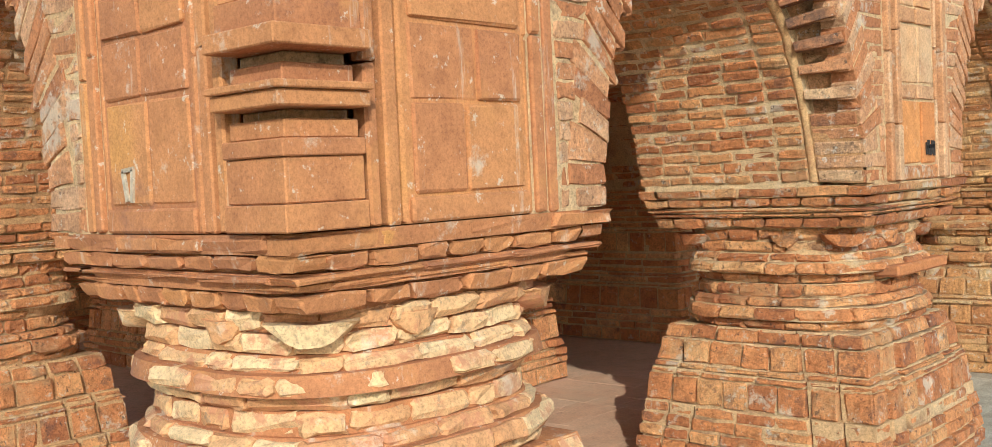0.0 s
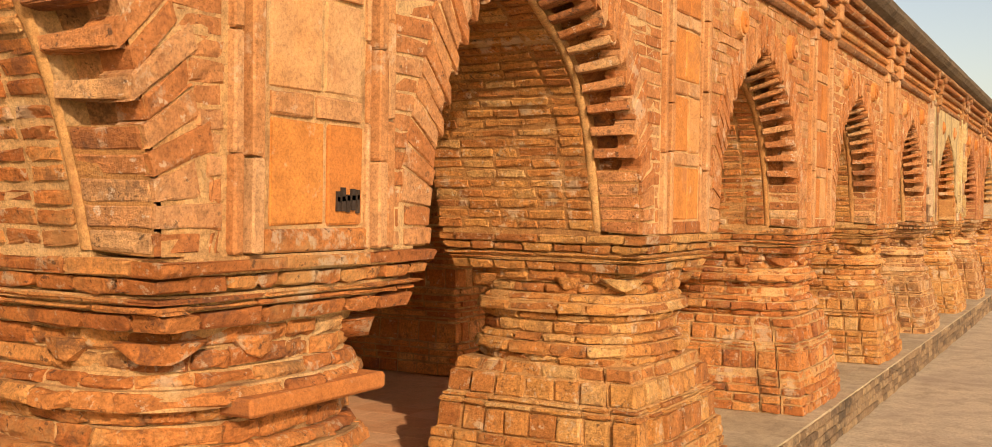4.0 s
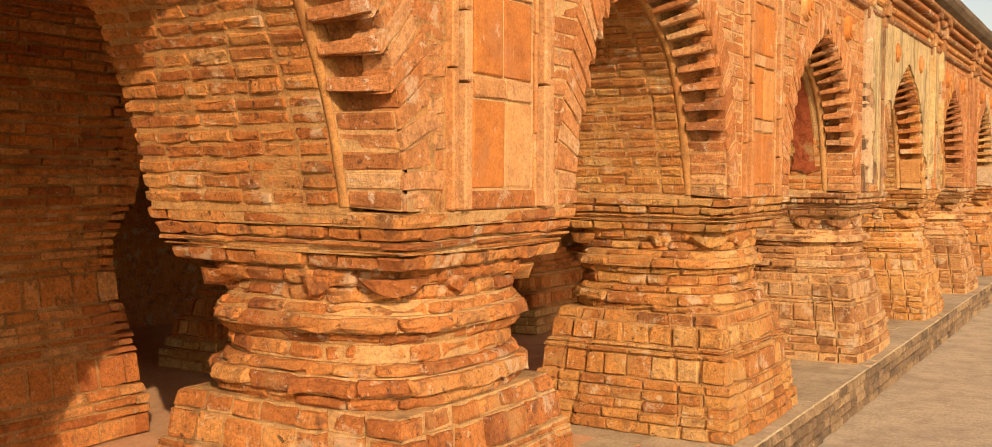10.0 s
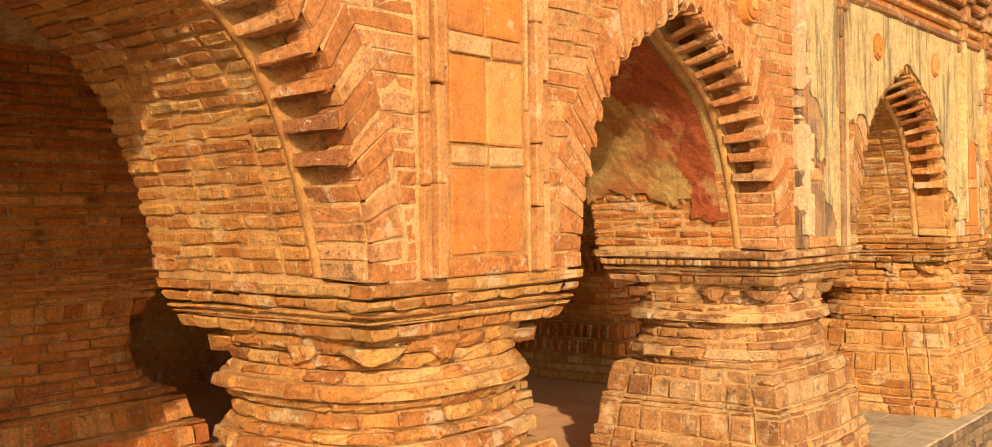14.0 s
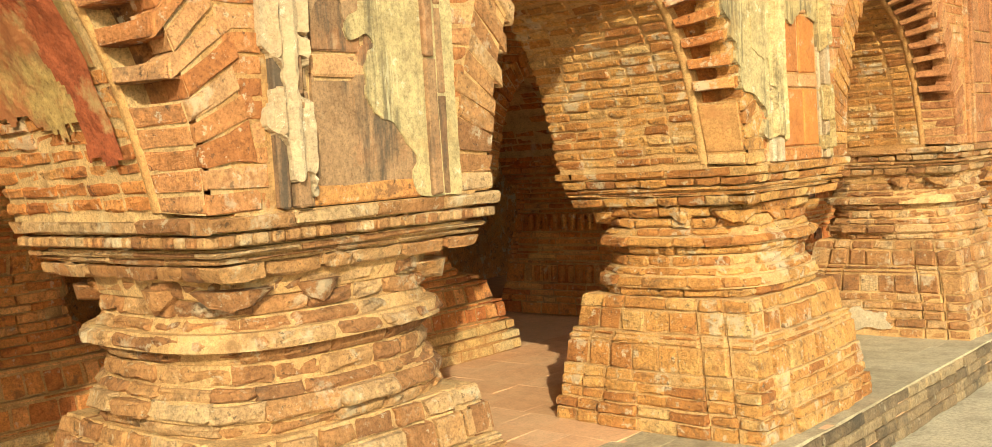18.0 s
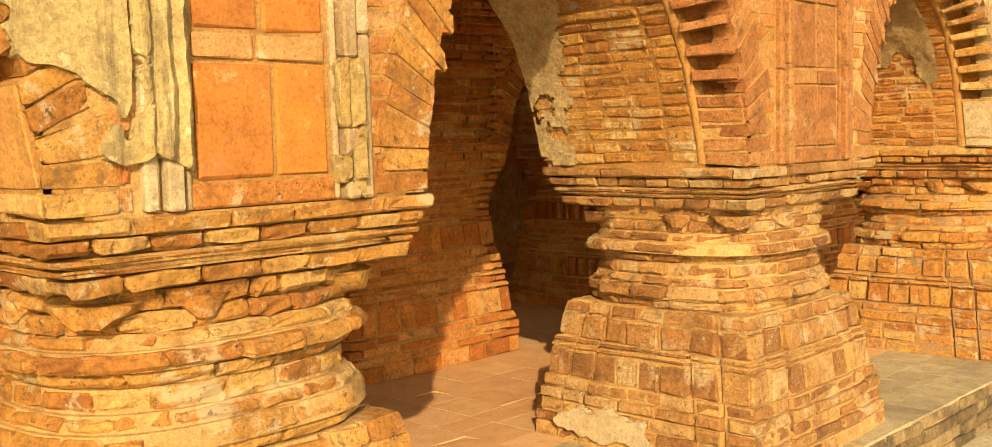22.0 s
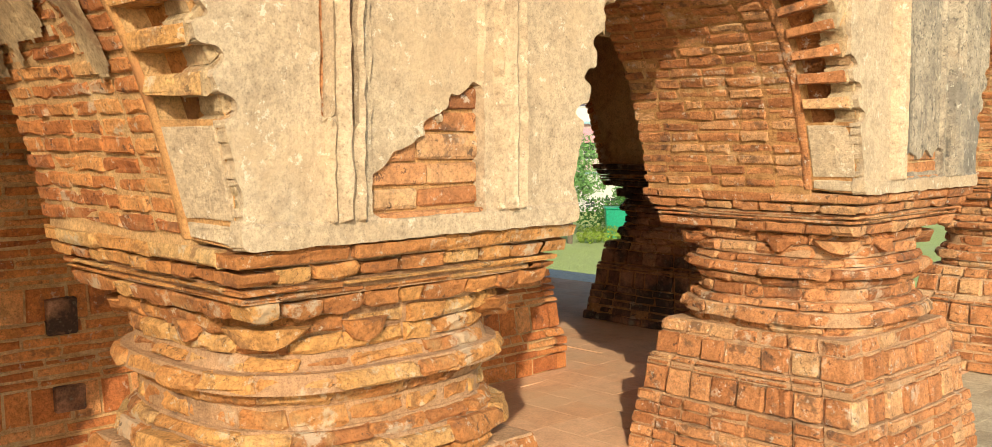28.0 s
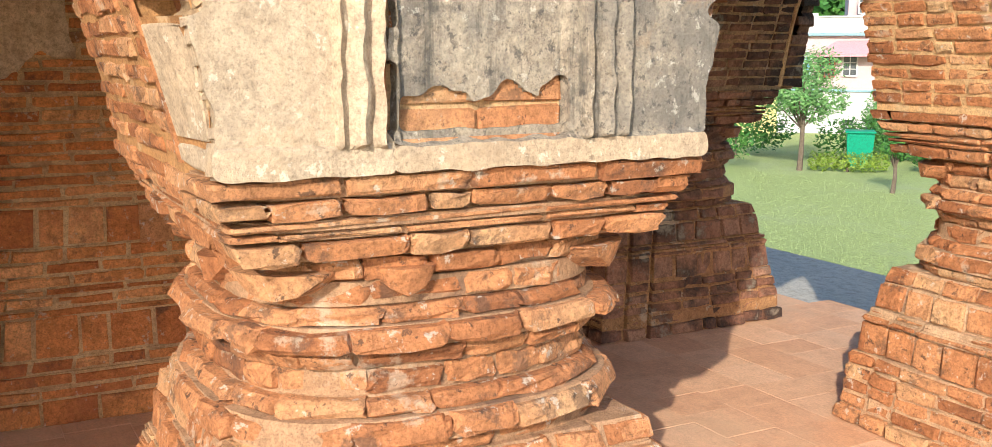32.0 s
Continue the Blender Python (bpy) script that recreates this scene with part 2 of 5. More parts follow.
TERRA_ROSE = surface("rose_terracotta", [(0.1, (0.317, 0.118, 0.050)), (0.45, (0.423, 0.163, 0.059)), (0.72, (0.477, 0.196, 0.066)), (0.9, (0.529, 0.244, 0.050))],
                     wear=[(6.0, 0.60, 0.68, LIME, 0.5), (2.6, 0.58, 0.70, (0.2, 0.09, 0.06), 0.55), (3.4, 0.56, 0.66, (0.56, 0.24, 0.07), 0.5), (25.0, 0.61, 0.65, LIME, 0.6)], grain=110, bump=0.45, dist=0.005, mottle=0.5, pits=0.3, vary=0.42, streaks=[(16, 1.6, 0.60, 0.68, LIME, 0.4)])
PEACH = surface("peach_brick", [(0.1, (0.396, 0.166, 0.065)), (0.5, (0.486, 0.236, 0.105)), (0.9, (0.540, 0.323, 0.175))], wear=[(9.0, 0.58, 0.66, LIME, 0.5), (3.0, 0.58, 0.68, (0.3, 0.13, 0.06), 0.5)], grain=90, bump=0.5, dist=0.006, mottle=0.7)
PLASTER = surface("cream_plaster", [(0.2, (0.370, 0.246, 0.153)), (0.5, (0.470, 0.340, 0.225)), (0.8, (0.532, 0.414, 0.294))],
                  wear=[(2.6, 0.52, 0.62, (0.52, 0.36, 0.22), 0.5), (7.0, 0.60, 0.68, (0.30, 0.21, 0.13), 0.45), (1.6, 0.60, 0.70, (0.24, 0.20, 0.16), 0.5), (26.0, 0.60, 0.635, (0.72, 0.62, 0.48), 0.6), (34.0, 0.62, 0.66, (0.2, 0.14, 0.09), 0.5)], grain=70, bump=0.7, dist=0.010, mottle=0.55, pits=0.4, streaks=[(14, 1.2, 0.60, 0.70, (0.30, 0.2, 0.12), 0.4)])
PLASTER_BROWN = surface("brown_plaster", [(0.2, (0.20, 0.11, 0.062)), (0.5, (0.30, 0.165, 0.09)), (0.8, (0.40, 0.245, 0.14))], wear=[(4.0, 0.54, 0.64, (0.40, 0.16, 0.07), 0.6), (8.0, 0.58, 0.68, (0.52, 0.40, 0.26), 0.4)], grain=70, bump=0.8, dist=0.007, streaks=[(10, 1.4, 0.52, 0.64, (0.05, 0.045, 0.04), 0.75)])
PLASTER_GREY = surface("grey_plaster", [(0.2, (0.40, 0.32, 0.24)), (0.5, (0.52, 0.43, 0.33)), (0.8, (0.60, 0.52, 0.41))],
                       wear=[(2.4, 0.48, 0.60, (0.17, 0.15, 0.13), 0.7), (9.0, 0.56, 0.62, (0.17, 0.145, 0.12), 0.6), (6.0, 0.60, 0.68, (0.42, 0.26, 0.15), 0.4), (44, 0.56, 0.61, (0.10, 0.085, 0.075), 0.75), (30, 0.60, 0.64, (0.66, 0.58, 0.47), 0.6)], grain=70, bump=0.9, dist=0.012, mottle=0.7, streaks=[(11, 0.9, 0.53, 0.64, (0.06, 0.055, 0.05), 0.75)])
PLASTER_OLD = surface("old_plaster", [(0.0, (0.34, 0.21, 0.11)), (0.5, (0.45, 0.31, 0.18)), (1.0, (0.54, 0.41, 0.26))], wear=[(4.0, 0.55, 0.66, (0.4, 0.16, 0.06), 0.6), (2.0, 0.56, 0.68, SOOT, 0.5)], bump=0.6)
OCHRE_PLASTER = surface("ochre_plaster", [(0.2, (0.34, 0.20, 0.075)), (0.5, (0.46, 0.31, 0.13)), (0.8, (0.54, 0.41, 0.21))], wear=[(3.0, 0.46, 0.58, (0.36, 0.10, 0.045), 0.75), (2.2, 0.58, 0.70, SOOT, 0.4), (9.0, 0.56, 0.66, (0.22, 0.14, 0.07), 0.6)], bump=0.5, dist=0.006)
WALL_PLASTER = surface("yellow_plaster", [(0.2, (0.387, 0.252, 0.108)), (0.5, (0.490, 0.344, 0.168)), (0.8, (0.559, 0.428, 0.240))],
                       wear=[(3.0, 0.55, 0.66, (0.44, 0.25, 0.10), 0.6), (8.0, 0.57, 0.64, (0.24, 0.16, 0.09), 0.6), (26.0, 0.60, 0.635, (0.72, 0.62, 0.46), 0.6)], grain=70, bump=0.8, dist=0.012, mottle=0.6, streaks=[(12, 1.3, 0.50, 0.62, (0.10, 0.075, 0.05), 0.75), (30, 3.0, 0.60, 0.66, (0.70, 0.58, 0.36), 0.5)])
RED_LIME = surface("red_limewash", [(0.1, (0.24, 0.05, 0.03)), (0.5, (0.34, 0.09, 0.04)), (0.9, (0.44, 0.22, 0.09))], wear=[(3.0, 0.53, 0.62, (0.46, 0.32, 0.15), 0.7)], bump=0.3)
SOFFIT_PLASTER = surface("vault_plaster", [(0.0, (0.44, 0.29, 0.17)), (0.5, (0.56, 0.39, 0.24)), (1.0, (0.64, 0.48, 0.31))], wear=[(3.0, 0.54, 0.66, (0.28, 0.16, 0.09), 0.7)], bump=0.6)
FLOOR_TILE = surface("floor_tile", [(0.0, (0.60, 0.31, 0.17)), (0.5, (0.68, 0.38, 0.22)), (1.0, (0.74, 0.46, 0.29))], wear=[(1.3, 0.5, 0.66, (0.60, 0.38, 0.23), 0.6)], grain=80, bump=0.25, rough=0.85, mottle=0.35, pits=0.15)
LEDGE_TILE = surface("ledge_tile", [(0.0, (0.36, 0.27, 0.18)), (0.5, (0.46, 0.36, 0.24)), (1.0, (0.54, 0.43, 0.30))], wear=[(2.0, 0.52, 0.66, (0.20, 0.15, 0.11), 0.6)], grain=80, bump=0.3, mottle=0.6)
PAVING = surface("sandy_paving", [(0.0, (0.42, 0.32, 0.22)), (0.5, (0.50, 0.40, 0.28)), (1.0, (0.56, 0.46, 0.34))], wear=[(0.7, 0.5, 0.66, (0.30, 0.22, 0.16), 0.6)], grain=45, bump=0.3, size=0.3)
ASPHALT = surface("dark_path", [(0.0, (0.44, 0.38, 0.31)), (0.6, (0.52, 0.46, 0.38)), (1.0, (0.58, 0.52, 0.44))], wear=[(0.8, 0.52, 0.7, (0.38, 0.32, 0.25), 0.5)], grain=90, bump=0.3)
LAWN = surface("lawn_ground", [(0.0, (0.33, 0.38, 0.12)), (0.5, (0.41, 0.46, 0.175)), (1.0, (0.47, 0.51, 0.22))], wear=[(0.35, 0.5, 0.7, (0.38, 0.41, 0.22), 0.5)], grain=30, bump=0.6, dist=0.03)
GRASS = surface("grass_blade", [(0.0, (0.33, 0.38, 0.12)), (0.6, (0.40, 0.45, 0.17)), (1.0, (0.46, 0.50, 0.21))], bump=0.0, mottle=0.3)
LEAF = surface("leaf", [(0.0, (0.025, 0.08, 0.02)), (0.5, (0.06, 0.17, 0.03)), (1.0, (0.14, 0.28, 0.05))], bump=0.0, rough=0.6)
LEAF_LIGHT = surface("light_leaf", [(0.0, (0.07, 0.17, 0.05)), (0.5, (0.15, 0.30, 0.09)), (1.0, (0.27, 0.42, 0.15))], bump=0.0, rough=0.6)
HEDGE = surface("hedge_leaf", [(0.0, (0.10, 0.18, 0.02)), (0.6, (0.24, 0.33, 0.04)), (1.0, (0.36, 0.42, 0.07))], bump=0.0, rough=0.6)
BARK = surface("bark", [(0.0, (0.10, 0.07, 0.05)), (1.0, (0.2, 0.15, 0.11))], bump=0.8)
WHITE = surface("white_wall", [(0.0, (0.46, 0.43, 0.41)), (1.0, (0.54, 0.51, 0.48))], bump=0.1, mottle=0.3, pits=0.1)
PINK = surface("pink_wall", [(0.0, (0.50, 0.36, 0.35)), (1.0, (0.58, 0.43, 0.42))], bump=0.1, mottle=0.3, pits=0.1)
ROSE_TILE = surface("rose_awning", [(0.0, (0.46, 0.22, 0.25)), (1.0, (0.56, 0.30, 0.32))], bump=0.2, mottle=0.4)
GLASS_DARK = surface("dark_pane", [(0.0, (0.05, 0.055, 0.06)), (1.0, (0.10, 0.11, 0.12))], bump=0.0, rough=0.25)
YELLOW = surface("yellow_wall", [(0.0, (0.68, 0.55, 0.22)), (1.0, (0.75, 0.63, 0.28))], bump=0.1)
BLUE = surface("blue_shutter", [(0.0, (0.24, 0.38, 0.44)), (1.0, (0.32, 0.46, 0.52))], bump=0.1)
GREEN = surface("green_plastic", [(0.0, (0.01, 0.22, 0.12)), (1.0, (0.02, 0.30, 0.17))], bump=0.05, rough=0.45)
ROOF = surface("roof_crust", [(0.0, (0.07, 0.06, 0.05)), (0.6, (0.16, 0.12, 0.09)), (1.0, (0.3, 0.22, 0.15))], wear=[(2, 0.55, 0.7, SOOT, 0.7)], bump=0.7)

# ---- builders ----
def mesh_object(name, verts, faces, material, parent=None, label="", smooth=False):
    me = bpy.data.meshes.new(name)
    me.from_pydata([tuple(v) for v in verts], [], faces)
    me.materials.append(material)
    if smooth:
        me.shade_smooth()
    me.update()
    ob = new(name, me)
    ob.parent = parent
    return tagged(ob, label) if label else ob


def part(name, bm, material, parent, label=""):
    bmesh.ops.recalc_face_normals(bm, faces=bm.faces)
    me = bpy.data.meshes.new(name)
    bm.to_mesh(me)
    bm.free()
    me.materials.append(material)
    ob = new(name, me)
    ob.parent = parent
    return tagged(ob, label) if label else ob


def thing(name, m, label, category, group=""):
    ob = new(name)
    ob.matrix_basis = m
    return tagged(ob, label, category, group)


NU, NV = 5, 4
EDGE = [(i, 0) for i in range(NU)] + [(NU - 1, j) for j in range(1, NV)] + [(i, NV - 1) for i in range(NU - 2, -1, -1)] + [(0, j) for j in range(NV - 2, 0, -1)]
GRID = NU * NV
BRICK_FACES = [(j * NU + i, j * NU + i + 1, (j + 1) * NU + i + 1, (j + 1) * NU + i) for j in range(NV - 1) for i in range(NU - 1)]
BRICK_FACES += [(EDGE[k][1] * NU + EDGE[k][0], GRID + k, GRID + (k + 1) % len(EDGE), EDGE[(k + 1) % len(EDGE)][1] * NU + EDGE[(k + 1) % len(EDGE)][0]) for k in range(len(EDGE))]
PER = GRID + len(EDGE)
ON_EDGE = np.array([(i in (0, NU - 1)) + (j in (0, NV - 1)) for j in range(NV) for i in range(NU)], float)
GU = np.array([i for j in range(NV) for i in range(NU)])
GV = np.array([j for j in range(NV) for i in range(NU)])
EDGE_ID = np.array([j * NU + i for i, j in EDGE])


def brick(rng, quad, n, depth=0.08, joint=0.008, bev=0.008, push=0.007, jig=0.004, scallop=0.0):
    """The corners of one worn brick over the quad (counterclockwise from outside) with the outward normal n: an uneven face with chipped edges, and its sides."""
    q, n = np.array(quad, float), np.array(n, float)
    r = np.random.RandomState(rng.randrange(1 << 30))
    u, v = q[1] - q[0], q[3] - q[0]
    lu, lv = np.linalg.norm(u) + 1e-9, np.linalg.norm(v) + 1e-9
    ju, jv = min(0.3, joint / lu / 2), min(0.3, joint / lv / 2)
    bu, bv = min(0.2, 1.2 * bev / lu), min(0.25, 1.0 * bev / lv)
    us = np.array([ju * r.uniform(0.5, 1.6), ju + bu, 0.5 + r.uniform(-0.12, 0.12), 1 - ju - bu, 1 - ju * r.uniform(0.5, 1.6)])
    vs_ = np.array([jv * r.uniform(0.5, 1.6), jv + bv, 1 - jv - bv, 1 - jv * r.uniform(0.5, 1.6)])
    a, c = us[GU] + r.uniform(-1, 1, GRID) * min(0.04, jig * 0.8 / lu), vs_[GV] + r.uniform(-1, 1, GRID) * min(0.09, jig * 0.9 / lv)
    if scallop:   # a rounded lower edge
        c = c + (GV == 0) * np.array((0.62, 0.12, 0.0, 0.12, 0.62))[GU] * scallop + (GV == 1) * np.array((0.22, 0.0, 0.0, 0.0, 0.22))[GU] * scallop
    a, c = a[:, None], c[:, None]
    p = q[0] * (1 - a) * (1 - c) + q[1] * a * (1 - c) + q[2] * a * c + q[3] * (1 - a) * c
    h = r.uniform(-push, push) + r.uniform(-1, 1, GRID) * jig * 0.8 - ON_EDGE * bev * r.uniform(0.35, 1.0, GRID)
    h -= (ON_EDGE > 1) * bev * r.uniform(0, 1.2, GRID)
    if r.rand() < 0.35:
        h -= ((GU > 2) if r.rand() < 0.5 else (GU < 2)) * r.uniform(0.0, 0.012) * (GV == r.randint(0, NV))
    p = p + h[:, None] * n
    return np.concatenate([p, p[EDGE_ID] - n * depth])


def emit(bricks, parent, material, most=200, toward=(0.8, -0.6, 0.0), name="brick", rest="brickwork"):
    """The bricks that face the given way best as single parts, the others as one joined part."""
    t = np.array(toward)
    order = sorted(bricks, key=lambda b: -float(np.dot(b[EDGE_ID].mean(0) - b[GRID:].mean(0), t) + 0.0001 * b[8, 2]))
    for b in order[:most]:
        mesh_object(name, b, BRICK_FACES, material, parent)
    if order[most:]:
        vs = np.concatenate(order[most:])
        fs = [tuple(i + PER * k for i in f) for k in range(len(order) - most) for f in BRICK_FACES]
        tagged(mesh_object(rest, vs, fs, material, parent), kind="stuff")


def split(rng, a, b, length):
    """Joints that cut a to b into pieces of about the given length."""
    k = max(1, round((b - a) / length))
    cuts = [a + (b - a) * (i + (rng.uniform(-0.22, 0.22) if 0 < i < k else 0)) / k for i in range(k + 1)]
    return list(zip(cuts[:-1], cuts[1:]))


STRIP = (0.13, 0.26)   # where a face of a base steps forward, from its corner


def ring_course(rng, out, cx, cy, hx, hy, hx2, hy2, z0, z1, e, length, push, odd, jig=0.003, bev=0.008, scallop=0.0, step=0.0, joint=0.009):
    """One course of bricks round a plan: square-cornered for e over 6, else a rounded one. hx2, hy2: half sizes at the top; step: how far the middle of each face stands forward."""
    if e > 6 and step:
        for i in range(4):
            turn = np.array(((1, 0), (0, 1), (-1, 0), (0, -1)))[[i, (i + 1) % 4]]
            marks = [-hx] + [-hx + d for d in STRIP] + [hx - d for d in STRIP[::-1]] + [hx]
            for j in range(5):
                fwd = step * (0, 0.5, 1, 0.5, 0)[j]
                for a, b in split(rng, marks[j] + 0.005 * (j > 0), marks[j + 1] - 0.005 * (j < 4), length):
                    quad = []
                    for y, k, z in ((a, 1.0, z0), (b, 1.0, z0), (b, hx2 / hx, z1), (a, hx2 / hx, z1)):
                        xy = (hx * k + fwd) * turn[0] + y * k * turn[1]
                        quad.append((cx + xy[0], cy + xy[1], z))
                    out.append(brick(rng, quad, (*turn[0], 0.0), push=push, jig=jig, bev=bev, joint=0.012))
        return
    if e > 6:
        corners = [(1, -1), (1, 1), (-1, 1), (-1, -1)]
        for i in range(4):
            (ax, ay), (bx, by) = corners[i], corners[(i + 1) % 4]
            a0, b0 = np.array((cx + ax * hx, cy + ay * hy, z0)), np.array((cx + bx * hx, cy + by * hy, z0))
            a1, b1 = np.array((cx + ax * hx2, cy + ay * hy2, z1)), np.array((cx + bx * hx2, cy + by * hy2, z1))
            size = np.linalg.norm(b0 - a0)
            n = np.array(((ax + bx) / 2, (ay + by) / 2, 0.0))
            lo = 0.0 if (i + odd) % 2 else 0.085 / size
            hi = 1.0 if (i + odd) % 2 else 1 - 0.085 / size
            for s, t in split(rng, lo, hi, length / size * rng.uniform(0.8, 1.25)):
                out.append(brick(rng, (a0 + (b0 - a0) * s, a0 + (b0 - a0) * t, a1 + (b1 - a1) * t, a1 + (b1 - a1) * s), n, push=push, jig=jig, bev=bev, scallop=scallop, joint=joint))
        return
    k = 160
    th = np.linspace(0, 2 * np.pi, k, endpoint=False)
    cs, sn = np.cos(th), np.sin(th)
    def outline(ax, ay, z):
        return np.stack([cx + ax * np.sign(cs) * np.abs(cs) ** (2 / e), cy + ay * np.sign(sn) * np.abs(sn) ** (2 / e), np.full(k, z)], 1)
    lo, hi = outline(hx, hy, z0), outline(hx2, hy2, z1)
    acc = np.concatenate([[0], np.cumsum(np.linalg.norm(np.roll(lo, -1, 0) - lo, axis=1))])
    start = rng.uniform(0, length)
    for s, t in split(rng, start, start + acc[-1], length):
        i, j = (int(np.searchsorted(acc, v % acc[-1])) % k for v in (s, t))
        d = lo[j] - lo[i]
        n = np.array((d[1], -d[0], 0.0))
        n /= np.linalg.norm(n) + 1e-9
        out.append(brick(rng, (lo[i], lo[j], hi[j], hi[i]), n, depth=0.12, push=push, jig=jig, bev=bev, scallop=scallop))


def plan(hx, e, step):
    """Points round a plan: a superellipse, or a square whose faces step forward twice, past open joints, towards the middle."""
    if e <= 6 or not step:
        th = (np.arange(52) / 52 - 0.125) * 2 * np.pi
        c, s = np.cos(th), np.sin(th)
        return np.stack([hx * np.sign(c) * np.abs(c) ** (2 / e), hx * np.sign(s) * np.abs(s) ** (2 / e)], 1)
    p, q = hx - STRIP[0], hx - STRIP[1]
    left = [(hx, -p - 0.008), (hx - 0.025, -p), (hx + step / 2, -p + 0.006), (hx + step / 2, -q - 0.008), (hx - 0.015, -q), (hx + step, -q + 0.006)]
    side = [(hx, -hx)] + left + [(x, -y) for x, y in reversed(left)]
    return np.array([(x * c - y * s, x * s + y * c) for c, s in ((1, 0), (0, 1), (-1, 0), (0, -1)) for x, y in side])


def loft_plan(sections):
    """A closed body through sections of (half size, z, squareness, step)."""
    k, vs, fs = 52, [], []
    for hx, z, e, step in sections:
        vs += [(x, y, z) for x, y in plan(hx, e, step)]
    for a in range(len(sections) - 1):
        fs += [(a * k + i, a * k + (i + 1) % k, (a + 1) * k + (i + 1) % k, (a + 1) * k + i) for i in range(k)]
    fs += [tuple(reversed(range(k))), tuple((len(sections) - 1) * k + i for i in range(k))]
    return vs, fs


def loft(sections, k=32):
    """A closed body through sections of (cx, cy, hx, hy, z, e)."""
    th = (np.arange(k) + 0.5) / k * 2 * np.pi
    vs, fs = [], []
    for cx, cy, hx, hy, z, e in sections:
        c, s = np.cos(th), np.sin(th)
        vs += list(np.stack([cx + hx * np.sign(c) * np.abs(c) ** (2 / e), cy + hy * np.sign(s) * np.abs(s) ** (2 / e), np.full(k, z)], 1))
    for a in range(len(sections) - 1):
        fs += [(a * k + i, a * k + (i + 1) % k, (a + 1) * k + (i + 1) % k, (a + 1) * k + i) for i in range(k)]
    fs += [tuple(reversed(range(k))), tuple((len(sections) - 1) * k + i for i in range(k))]
    return vs, fs


def add_box(bm, x0, x1, y0, y1, z0, z1, bevel=0.0):
    made = bmesh.ops.create_cube(bm, size=1)["verts"]
    for v in made:
        v.co = ((x0 + x1) / 2 + v.co.x * (x1 - x0), (y0 + y1) / 2 + v.co.y * (y1 - y0), (z0 + z1) / 2 + v.co.z * (z1 - z0))
    if bevel:
        bmesh.ops.bevel(bm, geom=list({e for v in made for e in v.link_edges}), offset=bevel, segments=1, affect="EDGES")
    return bm


def box_part(name, x0, x1, y0, y1, z0, z1, material, parent, bevel=0.0, label=""):
    return part(name, add_box(bmesh.new(), x0, x1, y0, y1, z0, z1, bevel), material, parent, label)


# ---- sizes ----
FLOOR = 0.25
SPAN = 2.6
FIRST = 0.13
SPRING = 1.425
TOP = 3.05
ENDY = FIRST + 10 * SPAN


# ---- piers ----
COURSES = [  # height, half size at the bottom, at the top, squareness, brick length, roughness
    (0.062, 0.560, 0.556, 9, 0.17, 0.007), (0.054, 0.551, 0.547, 9, 0.19, 0.006), (0.052, 0.543, 0.539, 9, 0.18, 0.006), (0.054, 0.535, 0.531, 9, 0.19, 0.006), (0.05, 0.527, 0.523, 9, 0.17, 0.006),
    (0.118, 0.509, 0.498, 9, 0.13, 0.007), (0.026, 0.500, 0.497, 9, 0.24, 0.005), (0.026, 0.489, 0.486, 9, 0.24, 0.005), (0.1, 0.470, 0.458, 9, 0.13, 0.008),
    (0.058, 0.452, 0.438, 7, 0.15, 0.009),
    (0.042, 0.447, 0.457, 3.2, 0.17, 0.008), (0.055, 0.484, 0.474, 3.0, 0.19, 0.012), (0.037, 0.455, 0.437, 2.9, 0.16, 0.007), (0.055, 0.428, 0.427, 2.9, 0.14, 0.007),
    (0.042, 0.427, 0.447, 2.9, 0.16, 0.007), (0.046, 0.478, 0.467, 3.0, 0.18, 0.012), (0.037, 0.442, 0.427, 3.1, 0.16, 0.008), (0.05, 0.418, 0.417, 3.4, 0.14, 0.008),
    (0.05, 0.42, 0.432, 3.8, 0.14, 0.009), (0.047, 0.449, 0.464, 9, 0.125, 0.007), (0.02, 0.472, 0.474, 9, 0.28, 0.006), (0.02, 0.482, 0.484, 9, 0.3, 0.005),
    (0.042, 0.486, 0.498, 9, 0.12, 0.007), (0.042, 0.508, 0.516, 9, 0.25, 0.008)]
SCALLOPED = {19: 0.8, 22: 0.8, 11: 0.25, 15: 0.25}
BASE = 10
FIT = (1.425 - 0.25) / sum(c[0] for c in COURSES)
COURSES = [(c[0] * FIT, *c[1:]) for c in COURSES]


